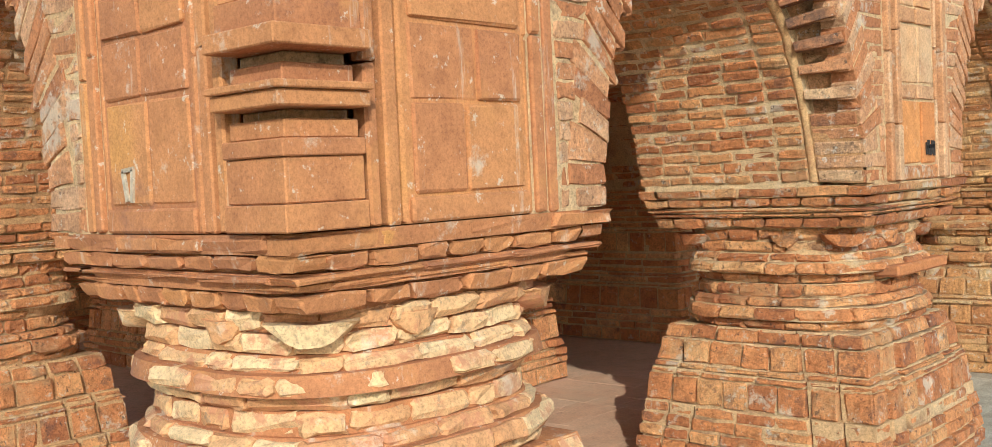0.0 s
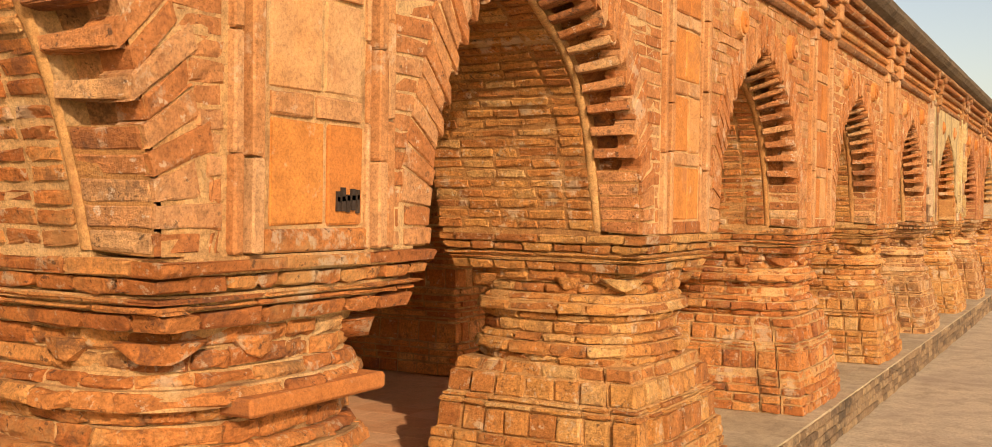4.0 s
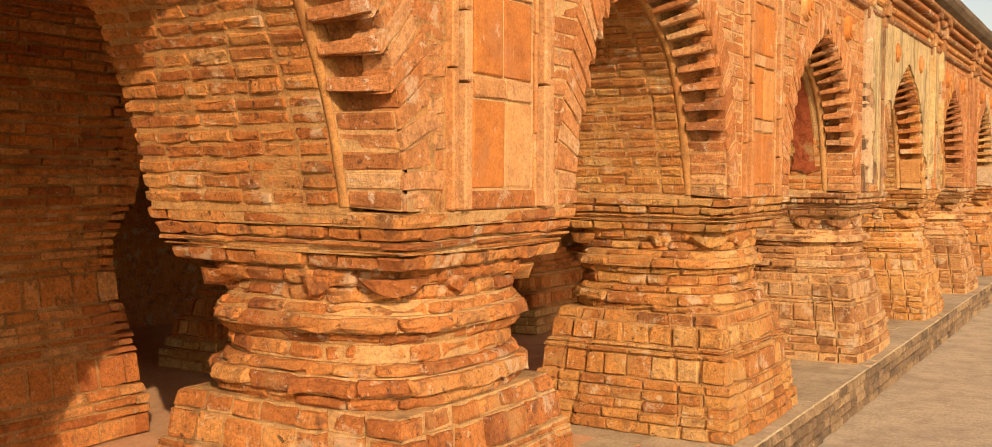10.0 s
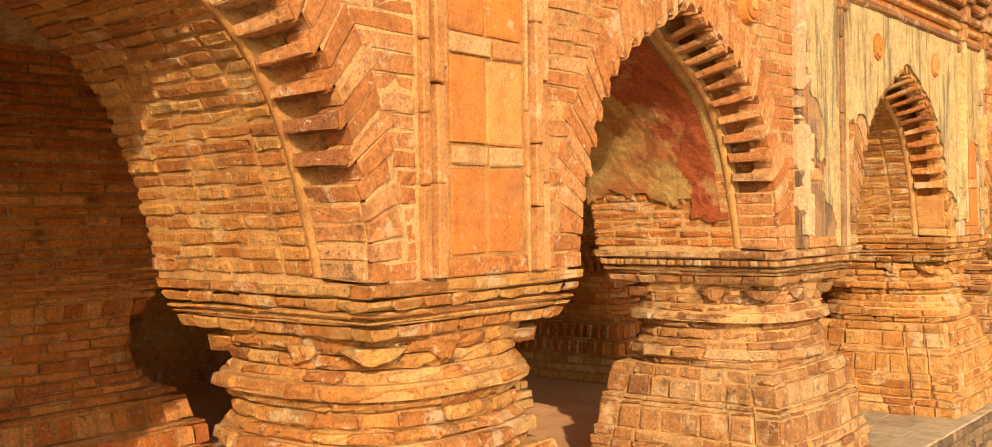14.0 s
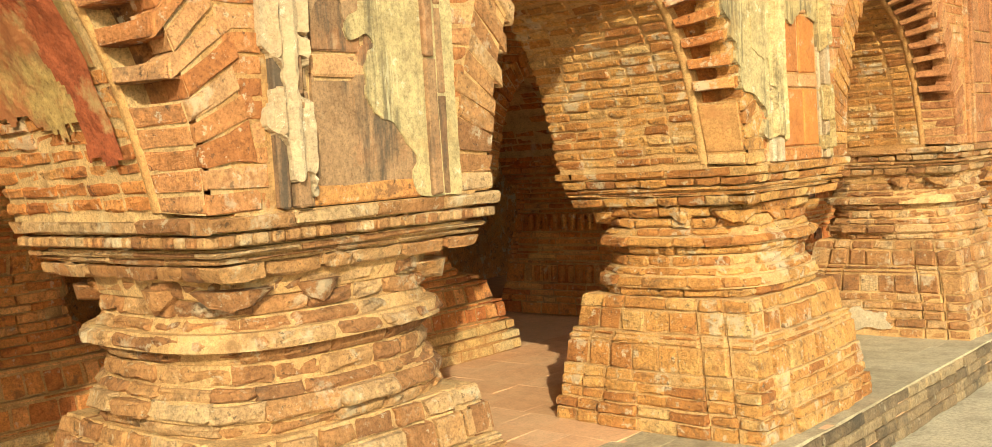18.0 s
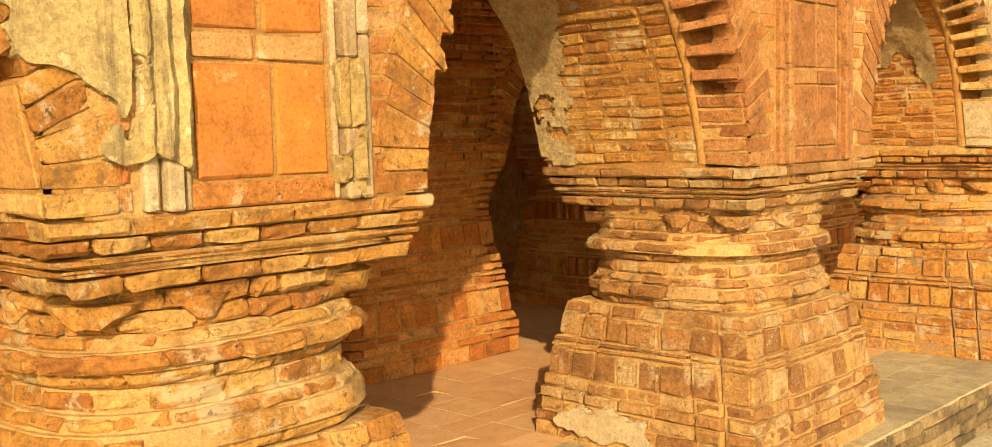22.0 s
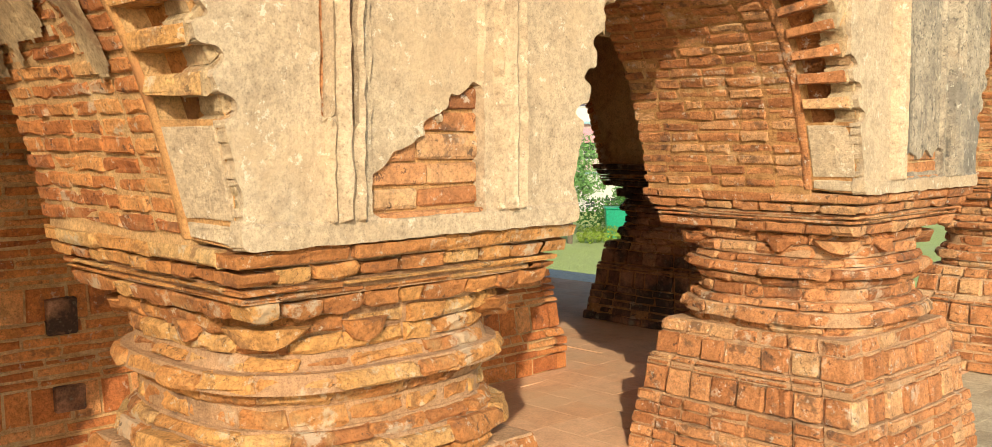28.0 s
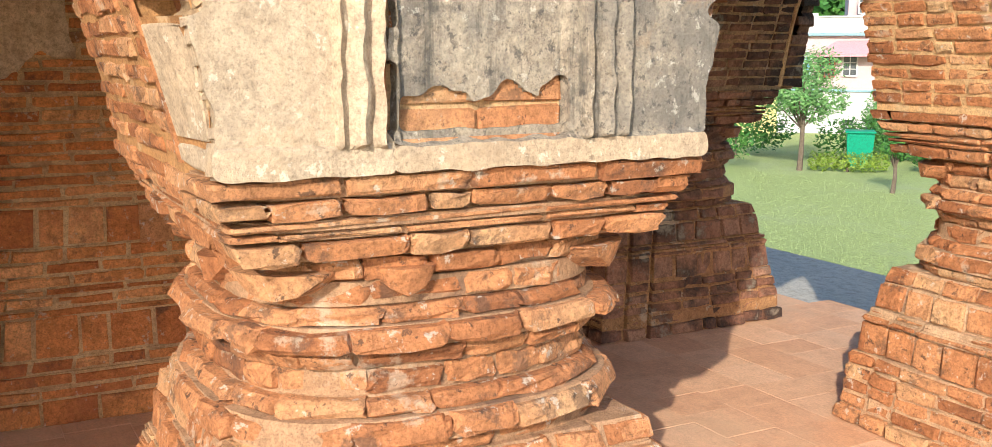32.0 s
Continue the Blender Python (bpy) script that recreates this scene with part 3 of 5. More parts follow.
def pier(seed, m, label, material=None, most=104, group="arcade piers", cap=None, core=None):
    material = material or BRICK
    rng = random.Random(seed)
    ob = thing("arcade_pier", m, label, "pier", group)
    out, sections, z = [], [], FLOOR
    for i, (h, a, b, e, length, push) in enumerate(COURSES):
        w = rng.uniform(-0.006, 0.006)
        step = 0.022 if i < BASE - 1 else 0.014 if i < BASE else 0.0
        ring_course(rng, out, 0, 0, a + w, a + w, b + w, b + w, z, z + h, e, length, push, i % 2, jig=0.008 if e < 6 else 0.006, bev=0.011 if e < 6 else 0.006, scallop=SCALLOPED.get(i, 0.0), step=step)
        inset = (push + rng.choice((0.001, 0.002, 0.005, 0.012)) if i not in SCALLOPED else 0.03) if e > 6 else rng.choice((0.011, 0.015, 0.019, 0.032))
        sections += [(a - inset, z + 0.001, min(e, 8), step), (b - inset, z + h, min(e, 8), step)]
        z += h
    if cap:   # corbels of another stone
        emit([b for b in out if b[:GRID, 2].mean() > 1.24], ob, cap, 50)
        out = [b for b in out if b[:GRID, 2].mean() <= 1.24]
    emit(out, ob, material, most)
    vs, fs = loft_plan(sections)
    mesh_object("core", vs, fs, core or MORTAR, ob, "pale lime mortar core" if not core else "")
    for cx, cy, turn, wide in ((0.345, -0.345, -45, 0.10), (0.392, -0.12, -10, 0.065), (0.12, -0.392, -80, 0.065), (0.345, 0.345, 45, 0.10), (-0.345, -0.345, -135, 0.10)):   # hanging leaf mouldings under the corbels
        bm = bmesh.new()
        k = 9
        for i in range(k):
            s = i / (k - 1) * 2 - 1
            top, low = 1.232, 1.232 - 0.052 * (1 - s * s) - 0.012
            for zz, xx in ((top, -0.06), (top, 0.062 - 0.03 * s * s + rng.uniform(-0.006, 0.004)), (low + 0.012 + rng.uniform(-0.005, 0.005), 0.05 - 0.03 * s * s + rng.uniform(-0.006, 0.004)), (low, -0.06)):
                bm.verts.new((xx, s * wide, zz))
        bm.verts.ensure_lookup_table()
        for i in range(k - 1):
            for j in range(3):
                bm.faces.new([bm.verts[i * 4 + j], bm.verts[i * 4 + j + 1], bm.verts[i * 4 + 5 + j], bm.verts[i * 4 + 4 + j]])
        for i in (0, 4 * (k - 1)):
            bm.faces.new([bm.verts[i + j] for j in range(4)])
        bmesh.ops.transform(bm, matrix=pose(cx * 1.0, cy * 1.0, 0, 0, 0, turn), verts=bm.verts)
        part("leaf_moulding", bm, material, ob)
    return ob


def curve_f(u):
    return 1 - 0.42 * u - 0.58 * u ** 6


def arch_line(half, z0, rise, k=60):
    """The intrados from one springing to the other, in y and z, evenly spaced along its length."""
    y = np.linspace(-1, 1, 801)
    pts = np.stack([y * half, z0 + rise * np.array([curve_f(abs(v)) for v in y])], 1)
    acc = np.concatenate([[0], np.cumsum(np.linalg.norm(np.diff(pts, axis=0), axis=1))])
    s = np.linspace(0, acc[-1], k)
    return np.stack([np.interp(s, acc, pts[:, 0]), np.interp(s, acc, pts[:, 1])], 1)


def arch_body(line, x0, x1, half, z_low, z_top):
    """The solid wall over an opening, out to half on both sides."""
    pts = [(-half, z_low), (line[0][0] - 0.0, z_low)] + [tuple(p) for p in line] + [(line[-1][0], z_low), (half, z_low)]
    vs, fs = [], []
    for y, z in pts:
        vs += [(x1, y, z), (x1, y, z_top), (x0, y, z), (x0, y, z_top)]
    for i in range(len(pts) - 1):
        a, b = 4 * i, 4 * i + 4
        fs += [(a, b, b + 1, a + 1), (a + 2, a + 3, b + 3, b + 2), (a, a + 2, b + 2, b), (a + 1, b + 1, b + 3, a + 3)]
    return vs, fs


RING_Z, RING_RISE, RING_HALF, TOOTH_Z = 1.55, 0.90, 0.795, 1.72
SOFF_HALF, SOFF_Z, SOFF_RISE = 0.785, 1.44, 0.95
VOUSSOIR = 0.16


def ring_half(z):
    """Half the width of the front opening at the height z; 0 above its apex."""
    if z <= RING_Z:
        return RING_HALF
    lo, hi = 0.0, 1.0
    if z >= RING_Z + RING_RISE:
        return 0.0
    for _ in range(30):
        mid = (lo + hi) / 2
        lo, hi = (mid, hi) if RING_Z + RING_RISE * curve_f(mid) > z else (lo, mid)
    return lo * RING_HALF


def flank(half, z0, rise, k=160):
    """One flank of an arch's outline from its springing to its apex: y, z and the length along it."""
    p = arch_line(half, z0, rise, 2 * k)[k:][::-1]
    p[-1, 0] = 0.0
    if z0 > SPRING + 0.1:
        p = np.concatenate([[(half, z) for z in np.linspace(SPRING + 0.004, z0, 40)[:-1]], p])
    return p[:, 0], p[:, 1], np.concatenate([[0], np.cumsum(np.hypot(np.diff(p[:, 0]), np.diff(p[:, 1])))])


RING_Y, RING_ZS, RING_S = flank(RING_HALF, RING_Z, RING_RISE)
SOFF_Y, SOFF_ZS, SOFF_S = flank(SOFF_HALF, SOFF_Z, SOFF_RISE)
S_JAMB, S_END = float(np.interp(TOOTH_Z, RING_ZS, RING_S)), float(RING_S[-1])


def on_ring(v):
    return np.array((np.interp(v, RING_S, RING_Y), np.interp(v, RING_S, RING_ZS)))


def on_soffit(v):
    """The spot of the soffit's edge that faces the ring's spot at the length v."""
    z = float(np.interp(v, RING_S, RING_ZS))
    lo = float(np.interp(TOOTH_Z, SOFF_ZS, SOFF_S))
    u = float(np.interp(z, SOFF_ZS, SOFF_S)) if v <= S_JAMB else lo + (SOFF_S[-1] - lo) * (v - S_JAMB) / (S_END - S_JAMB)
    return np.array((np.interp(u, SOFF_S, SOFF_Y), np.interp(u, SOFF_S, SOFF_ZS)))


def course_rows():
    """The courses of the reveal from the springing to the apex: start, end and kind (plain, tooth or pocket)."""
    rows, v = [], 0.0
    while v < S_JAMB - 0.03:
        rows.append((v, v + 0.0545, "plain"))
        v += 0.0545
    n = int((S_END - v) / 0.098)
    h = (S_END - v) / n
    for i in range(n):
        rows += [(v, v + h * 0.52, "pocket"), (v + h * 0.52, v + h, "tooth")]
        v += h
    return rows


ROWS = course_rows()


def hollow(z):
    """How far a broken coat of plaster stands back from the opening beside each pocket."""
    v = float(np.interp(z, RING_ZS, RING_S))
    for a, b, kind in ROWS:
        if kind == "pocket" and a <= v < b:
            return 0.042 * math.sqrt(max(0.0, 1 - ((v - (a + b) / 2) / (b - a) * 2) ** 2))
    return 0.0


def outward(v):
    """The way along the ring and away from the opening."""
    d = on_ring(min(v + 0.01, S_END)) - on_ring(max(v - 0.01, 0.0))
    d /= np.linalg.norm(d)
    return d, np.array((d[1], -d[0]))


def outer_end(v, width):
    """The outer end of a joint between voussoirs; the joints rise outwards, more so up the arch."""
    d, o = outward(v)
    p = on_ring(v)
    return p + o * width + d * 0.075 * min(1.0, max(0.0, (p[1] - 1.50) / 0.3)) * min(1.0, (S_END - v) / 0.25)


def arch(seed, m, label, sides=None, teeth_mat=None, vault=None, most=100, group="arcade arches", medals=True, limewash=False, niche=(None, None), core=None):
    """A wall bay with its pointed, toothed arch: the origin lies in the front plane under the apex; the front looks along x."""
    front, vault = FRONT, vault or BRICK
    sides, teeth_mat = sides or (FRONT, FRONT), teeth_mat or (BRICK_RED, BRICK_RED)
    rng = random.Random(seed)
    ob = thing("brick_arch", m, label, "arch", group)
    soff = arch_line(SOFF_HALF, SOFF_Z, SOFF_RISE, 58)
    ring = arch_line(RING_HALF, RING_Z, RING_RISE, 40)
    def grown(line, d):
        t = np.gradient(line, axis=0)
        t /= np.linalg.norm(t, axis=1)[:, None]
        return line + np.stack([-t[:, 1], t[:, 0]], 1) * d
    vs, fs = arch_body(grown(soff, 0.0065), -0.98, -0.19, SPAN / 2, SPRING - 0.006, TOP)
    mesh_object("core", vs, fs, core or MORTAR, ob, "pale lime mortar core" if not core else "")
    vs, fs = arch_body(grown(ring, 0.085), -0.19, -0.003, SPAN / 2 - 0.195, SPRING - 0.003, TOP)
    mesh_object("front_core", vs, fs, core or MORTAR, ob)
    # soffit bricks, in courses along the depth, the outermost ones set off as a band
    out = []
    for i in range(len(soff) - 1):
        (ya, za), (yb, zb) = soff[i], soff[i + 1]
        if limewash and max(za, zb) > 1.8:
            continue
        n = np.array((0.0, zb - za, ya - yb))
        n /= np.linalg.norm(n)
        sag = 0.004 * rng.uniform(-1, 1)
        for a, b in split(rng, -1.0, -0.34, rng.uniform(0.12, 0.19)) + [(-0.336, -0.212)]:
            out.append(brick(rng, ((b, ya, za + sag), (a, ya, za + sag), (a, yb, zb), (b, yb, zb)), n, depth=0.07, push=0.005, jig=0.005, joint=0.014, bev=0.005))
    emit(out, ob, vault, most, toward=(0.2, -1.0, 0.0))
    if limewash:
        k = [p for p in soff if p[1] > 1.76]
        vs = [(x, y, z + 0.004) for y, z in k for x in (-1.0, -0.25)]
        mesh_object("limewash", vs, [(2 * i, 2 * i + 1, 2 * i + 3, 2 * i + 2) for i in range(len(k) - 1)], OCHRE_PLASTER, ob, "stained ochre plaster on the vault")
    # a smooth lime fillet between the soffit and the reveal
    vs = []
    for y, z in arch_line(SOFF_HALF, SOFF_Z, SOFF_RISE, 90):
        w = 0.010 * noise.noise(Vector((y * 9, z * 9, seed)))
        n = np.array((-y * 0.9, -max(0.0, z - 1.7))) / (math.hypot(y * 0.9, max(0.0, z - 1.7)) + 1e-6)
        for x, lift in ((-0.220 + w, -0.005), (-0.213 + w, 0.0005), (-0.203, 0.001 + w * 0.15), (-0.193, 0.0005), (-0.183 - w * 0.6, -0.006)):
            vs.append((x, y + n[0] * lift, z + n[1] * lift))
    mesh_object("fillet", vs, [(5 * i + j, 5 * i + 5 + j, 5 * i + 6 + j, 5 * i + 1 + j) for i in range(89) for j in range(4)], BRICK_RED if vault is BRICK_RED else FILLET, ob, "smooth pale lime fillet", True)
    for side in (-1, 1):
        made, mat = niche[side > 0], teeth_mat[side > 0]
        def facing(v, away=0.0):
            """The two ends of the reveal's line at the length v, pushed away from the opening."""
            a, b = on_soffit(v), on_ring(v)
            n = np.array((b[0] - a[0] + 0.02, -0.17)) / math.hypot(b[0] - a[0] + 0.02, 0.17)
            return [(-0.182 - n[0] * away, side * (a[0] - n[1] * away), a[1] + 0.4 * away * (a[1] > 2.2)), (-0.008 - n[0] * away, side * (b[0] - n[1] * away), b[1] + 0.4 * away * (b[1] > 2.2))], (n[0], side * n[1], 0.0)
        low = max(b for a, b, kind in ROWS if kind == "plain")
        for name, depth, v0, v1, stuff in (("joint_bed", 0.005, 0.0, low, MORTAR), ("pocket_lining", 0.075, low - 0.01, S_END, mat)):
            grid = np.linspace(v0, v1, 24)
            vs = [p for v in grid for p in facing(v, depth)[0]]
            mesh_object(name, vs, [(2 * i, 2 * i + 1, 2 * i + 3, 2 * i + 2) for i in range(23)], stuff, ob)
        vs = []
        for v in np.linspace(0.0, S_END - 0.02, 30):
            vs += [(-0.004, side * y, z) for y, z in (on_ring(v) + outward(v)[1] * 0.02, on_ring(v) + outward(v)[1] * 0.1)]
        mesh_object("ring_bed", vs, [(2 * i, 2 * i + 1, 2 * i + 3, 2 * i + 2) for i in range(29)], MORTAR, ob)
        rows = ROWS
        if made:   # a flat sunk panel under the pockets
            rows = [(0.0, 0.052, "plain"), (0.056, low - 0.008, "panel"), *[r for r in ROWS if r[2] != "plain"]]
        for v0, v1, kind in rows:
            if kind == "pocket" or v1 > S_END - 0.03:
                continue
            (p, q), n = facing(v0)
            (r, t), _ = facing(v1)
            if kind == "tooth":   # a slab whose lower edge hooks into the opening
                hook = 0.022 + rng.uniform(-0.005, 0.007)
                p, q = (np.array(e) + np.array(n) * hook for e in (p, q))
                q = q + np.array((0.004, 0.0, -0.004))
                r, t = (np.array(e) + np.array(n) * 0.002 for e in (r, t))
            quad = (p, q, t, r) if side > 0 else (q, p, r, t)
            mesh_object("tooth" if kind == "tooth" else "sunk_panel" if kind == "panel" else "reveal_brick",
                        brick(rng, quad, n, depth=0.075, push=0.002, joint=0.006 if kind == "tooth" else 0.009, bev=0.004, jig=0.003), BRICK_FACES, made if made and kind != "tooth" else mat, ob)
        # the front ring: bricks laid flat at the jambs, leaning voussoirs with hooked ends above
        for v0, v1, kind in ROWS:
            w = VOUSSOIR + (0.03 if rng.random() < 0.3 else 0.0)
            if kind == "plain":
                w = rng.choice((0.13, 0.16, 0.19))
            hook = 0.02 if kind == "tooth" else -0.016 if kind == "pocket" else 0.0
            d0, o0 = outward(v0)
            inner = on_ring(v0) - o0 * hook - (d0 * 0.008 if kind == "tooth" else 0), on_ring(v1) - outward(v1)[1] * (0.0 if kind == "tooth" else hook)
            quad2 = (inner[0], outer_end(v0, w), outer_end(v1, w), inner[1])
            quad = [(0.003, side * y, z) for y, z in quad2]
            quad = quad if side > 0 else [quad[1], quad[0], quad[3], quad[2]]
            mesh_object("voussoir", brick(rng, quad, (1, 0, 0), depth=0.09, push=0.003, joint=0.008, bev=0.004), BRICK_FACES, sides[side > 0], ob)
    # spandrel bricks
    ends = np.array([outer_end(v, VOUSSOIR - 0.012) for v in np.linspace(0, S_END, 60)])
    out, z = [], SPRING + 0.004
    while z < 2.72:
        h = rng.uniform(0.046, 0.06)
        zm = z + h / 2
        lo = (float(np.interp(zm, np.maximum.accumulate(ends[:, 1]), ends[:, 0])) if zm < ends[:, 1].max() else 0.0) + 0.002
        for side in (-1, 1):
            hi = SPAN / 2 - 0.315
            if hi - lo > 0.03:
                for s, t in split(rng, lo, hi, 0.17):
                    y0, y1 = (s, t) if side > 0 else (-t, -s)
                    out.append(brick(rng, ((0, y0, z), (0, y1, z), (0, y1, z + h), (0, y0, z + h)), (1, 0, 0), depth=0.06, push=0.003, bev=0.004))
        z += h
    emit(out, ob, front, 24, toward=(1.0, 0.0, 0.0))
    if medals:
        for y in (-0.52, 0.50):
            bm = bmesh.new()
            for r, x in ((0.085, 0.012), (0.066, 0.022), (0.045, 0.014), (0.026, 0.03)):
                g = bmesh.ops.create_cone(bm, cap_ends=True, segments=20, radius1=r, radius2=r * 0.86, depth=0.03)["verts"]
                bmesh.ops.transform(bm, matrix=pose(x, y, 2.51, 0, 90, 0), verts=g)
            part("medallion", bm, TERRA, ob, "round terracotta rosette")
    return ob


def panel_face(seed, parent, m, stone, pil, brick_mat, rows=None, proud=1.0, sink=0.0):
    """The slab panel and its pilasters on one face of a pier; m takes the face's own frame (x out, y along, z up) into the pier's."""
    rng = random.Random(seed)
    def put(name, bm, material, label=""):
        bmesh.ops.transform(bm, matrix=m, verts=bm.verts)
        return part(name, bm, material, parent, label)
    z = SPRING + 0.003
    put("bed", add_box(bmesh.new(), -0.06, -sink, -0.2, 0.2, z, TOP - 0.05), MORTAR if proud == 1.0 or sink else stone, "mortar bed")
    put("panel_sill", add_box(bmesh.new(), -0.05, 0.014, -0.19, 0.19, z, z + 0.055, 0.006), brick_mat)
    z += 0.06
    if rows is None:
        rows = [(rng.uniform(0.24, 0.27), 2), (0.065, 2), (rng.uniform(0.23, 0.27), 2), (0.068, 2), (rng.uniform(0.23, 0.26), 2), (0.065, 2), (0.25, 2)]
    for h, cols in rows:
        cuts = [-0.178, rng.uniform(-0.02, 0.03), 0.178] if cols == 2 else [-0.178, 0.178]
        for a, b in zip(cuts[:-1], cuts[1:]):
            x = (0.007 + rng.uniform(-0.003, 0.004) if h > 0.1 else 0.011) - sink
            g = rng.uniform(0.006, 0.010) * (0.4 if proud < 1 else 1.0)
            bm = add_box(bmesh.new(), -0.05, x, a + g, b - g, z + 0.004, z + h - 0.005, 0.005)
            for v in bm.verts:
                v.co += Vector((rng.uniform(-0.002, 0.002), rng.uniform(-0.003, 0.003), rng.uniform(-0.003, 0.003)))
            put("slab" if h > 0.1 else "panel_brick", bm, stone if h > 0.1 else PEACH if brick_mat is BRICK else brick_mat)
        z += h
    for side in (-1, 1):
        for y, w, x in ((0.198, 0.020, 0.014), (0.236, 0.042, 0.034), (0.285, 0.036, 0.022)):
            zz = SPRING + 0.002
            while zz < TOP - 0.05:
                h = min(rng.uniform(0.2, 0.42) * (1.0 if proud == 1.0 else 1.6), TOP - zz)
                out_ = x * proud + rng.uniform(-0.002, 0.001)
                bm = add_box(bmesh.new(), -0.04, out_, side * y - w / 2 + 0.002, side * y + w / 2 - 0.002, zz + 0.002, zz + h - 0.002, min(0.005, (out_ + 0.02) * 0.3))
                for v in bm.verts:
                    v.co += Vector((rng.uniform(-0.002, 0.001), rng.uniform(-0.002, 0.002), rng.uniform(-0.003, 0.003)))
                put("pilaster_block", bm, pil)
                zz += h


def plaster_sheet(parent, m, material, keep, y0, y1, z0, z1, step=0.008, thick=0.012, label="", x0=0.006, relief=None):
    """A ragged coat of plaster over the cells that keep(y, z) accepts."""
    ny, nz = int((y1 - y0) / step), int((z1 - z0) / step)
    ok = np.array([[keep(y0 + (i + 0.5) * step, z0 + (j + 0.5) * step) for j in range(nz)] for i in range(ny)], bool)
    vid, vs, fs, keys = {}, [], [], []
    def v(i, j, back):
        key = (i, j, back)
        if key not in vid:
            y, z = y0 + i * step, z0 + j * step
            w = noise.noise_vector(Vector((y * 30, z * 30, seed_of))) * step * 0.8
            x = -0.02 if back else x0 + thick + (relief(y, z) if relief else 0.0) + 0.004 * noise.noise(Vector((y * 6, z * 6, 3 + seed_of)))
            vid[key] = len(vs)
            keys.append(key)
            vs.append(m @ Vector((x, y + w.x, z + w.y)))
        return vid[key]
    seed_of = y0 * 7.7 + m.translation.x
    for i in range(ny):
        for j in range(nz):
            if not ok[i, j]:
                continue
            fs.append((v(i, j, 0), v(i + 1, j, 0), v(i + 1, j + 1, 0), v(i, j + 1, 0)))
            for di, dj, a, b in ((-1, 0, (i, j + 1), (i, j)), (1, 0, (i + 1, j), (i + 1, j + 1)), (0, -1, (i, j), (i + 1, j)), (0, 1, (i + 1, j + 1), (i, j + 1))):
                p, q = i + di, j + dj
                if not (0 <= p < ny and 0 <= q < nz) or not ok[p, q]:
                    fs.append((v(*a, 0), v(*a, 1), v(*b, 1), v(*b, 0)))
    near = {}
    for f in fs:
        ring_ = [q for q in f if keys[q][2] == 0]
        if len(ring_) == 2:
            near.setdefault(ring_[0], []).append(ring_[1])
            near.setdefault(ring_[1], []).append(ring_[0])
    for _ in range(3):   # round off the broken edge
        moved = {q: vs[q] * 0.4 + sum((vs[o] for o in os), Vector()) * (0.6 / len(os)) for q, os in near.items()}
        for q, p in moved.items():
            vs[q] = p
    if fs:
        return mesh_object("plaster_coat", vs, fs, material, parent, label)


PIER_LABEL = "weathered red brick pier with moulded neck and stepped base"
FACE = pose(0.5, 0, 0)
piers = {k: pier(s, pose(-0.5, FIRST + SPAN * k, 0), PIER_LABEL) for s, k in ((11, 1), (13, 3))}
piers[2] = pier(12, pose(-0.5, FIRST + SPAN * 2, 0), "weathered ochre and red brick pier with moulded neck", BRICK_WARM)
piers[5] = pier(14, pose(-0.5, FIRST + SPAN * 5, 0), "soot-stained brick pier with moulded neck and stepped base", BRICK_DARK)
piers[6] = pier(17, pose(-0.5, FIRST + SPAN * 6, 0), "ochre brick pier with lime-streaked moulded neck", BRICK_OCHRE)
piers[9] = pier(18, pose(-0.5, FIRST + SPAN * 9, 0), "red-brown brick pier with ragged moulded neck and stepped base", BRICK_RED, core=ROSE_MORTAR)
piers[8] = pier(21, pose(-0.5, FIRST + SPAN * 8, 0), PIER_LABEL, BRICK_WARM, core=ROSE_MORTAR)
piers[10] = pier(19, pose(-0.5, FIRST + SPAN * 10, 0), "crumbling ochre-brown brick pier at the building's corner", BRICK_RED, core=ROSE_MORTAR)
piers[0] = pier(20, pose(-0.5, FIRST, 0), "corner brick pier with lime-washed neck and carved slab faces", LIMED, most=60, cap=TERRA_ROSE, core=TERRA_ROSE)
for k, src in ((4, 2), (7, 5)):
    piers[k] = copy_thing(piers[src], pose(-0.5, FIRST + SPAN * k, 0))
far_pier = pier(16, pose(-0.5 - SPAN, FIRST, 0, 0, 0, -90), PIER_LABEL, most=40)
for j in (2, 3):
    copy_thing(far_pier, pose(-0.5 - SPAN * j, FIRST, 0, 0, 0, -90))
black = pier(15, pose(-2.84, 25.88, 0), "red-brown brick pier burnt black on one side", BRICK_BLACK, most=90, core=BRICK_DARK)
for j in (2, 3):
    copy_thing(far_pier, pose(-0.5 - SPAN * j, ENDY, 0, 0, 0, 90))
for k in range(0, 11):
    stone, pil, bm_ = TERRA, PEACH, BRICK
    if k == 7:
        stone, pil, bm_ = BRICK_ROSE, BRICK_ROSE, BRICK_ROSE
    if k in (8, 9):
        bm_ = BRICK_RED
    if k == 5:
        stone = PLASTER_BROWN
    if k in (5, 6, 8, 9):
        pil = PLASTER if k == 6 else PLASTER_BROWN if k == 5 else BRICK_RED
    if k == 0:
        stone = pil = bm_ = TERRA_ROSE
    panel_face(100 + k, piers[k], FACE, stone, pil, bm_, [(0.2, 2), (0.17, 2), (0.1, 1), (0.2, 2), (0.17, 2), (0.3, 2)] if k == 0 else [(0.052 + 0.008 * (i % 3), 2) for i in range(24)] if k in (8, 9) else None, 0.3 if k in (0, 8, 9) else 1.0, 0.02 if k in (8, 9) else 0.0)
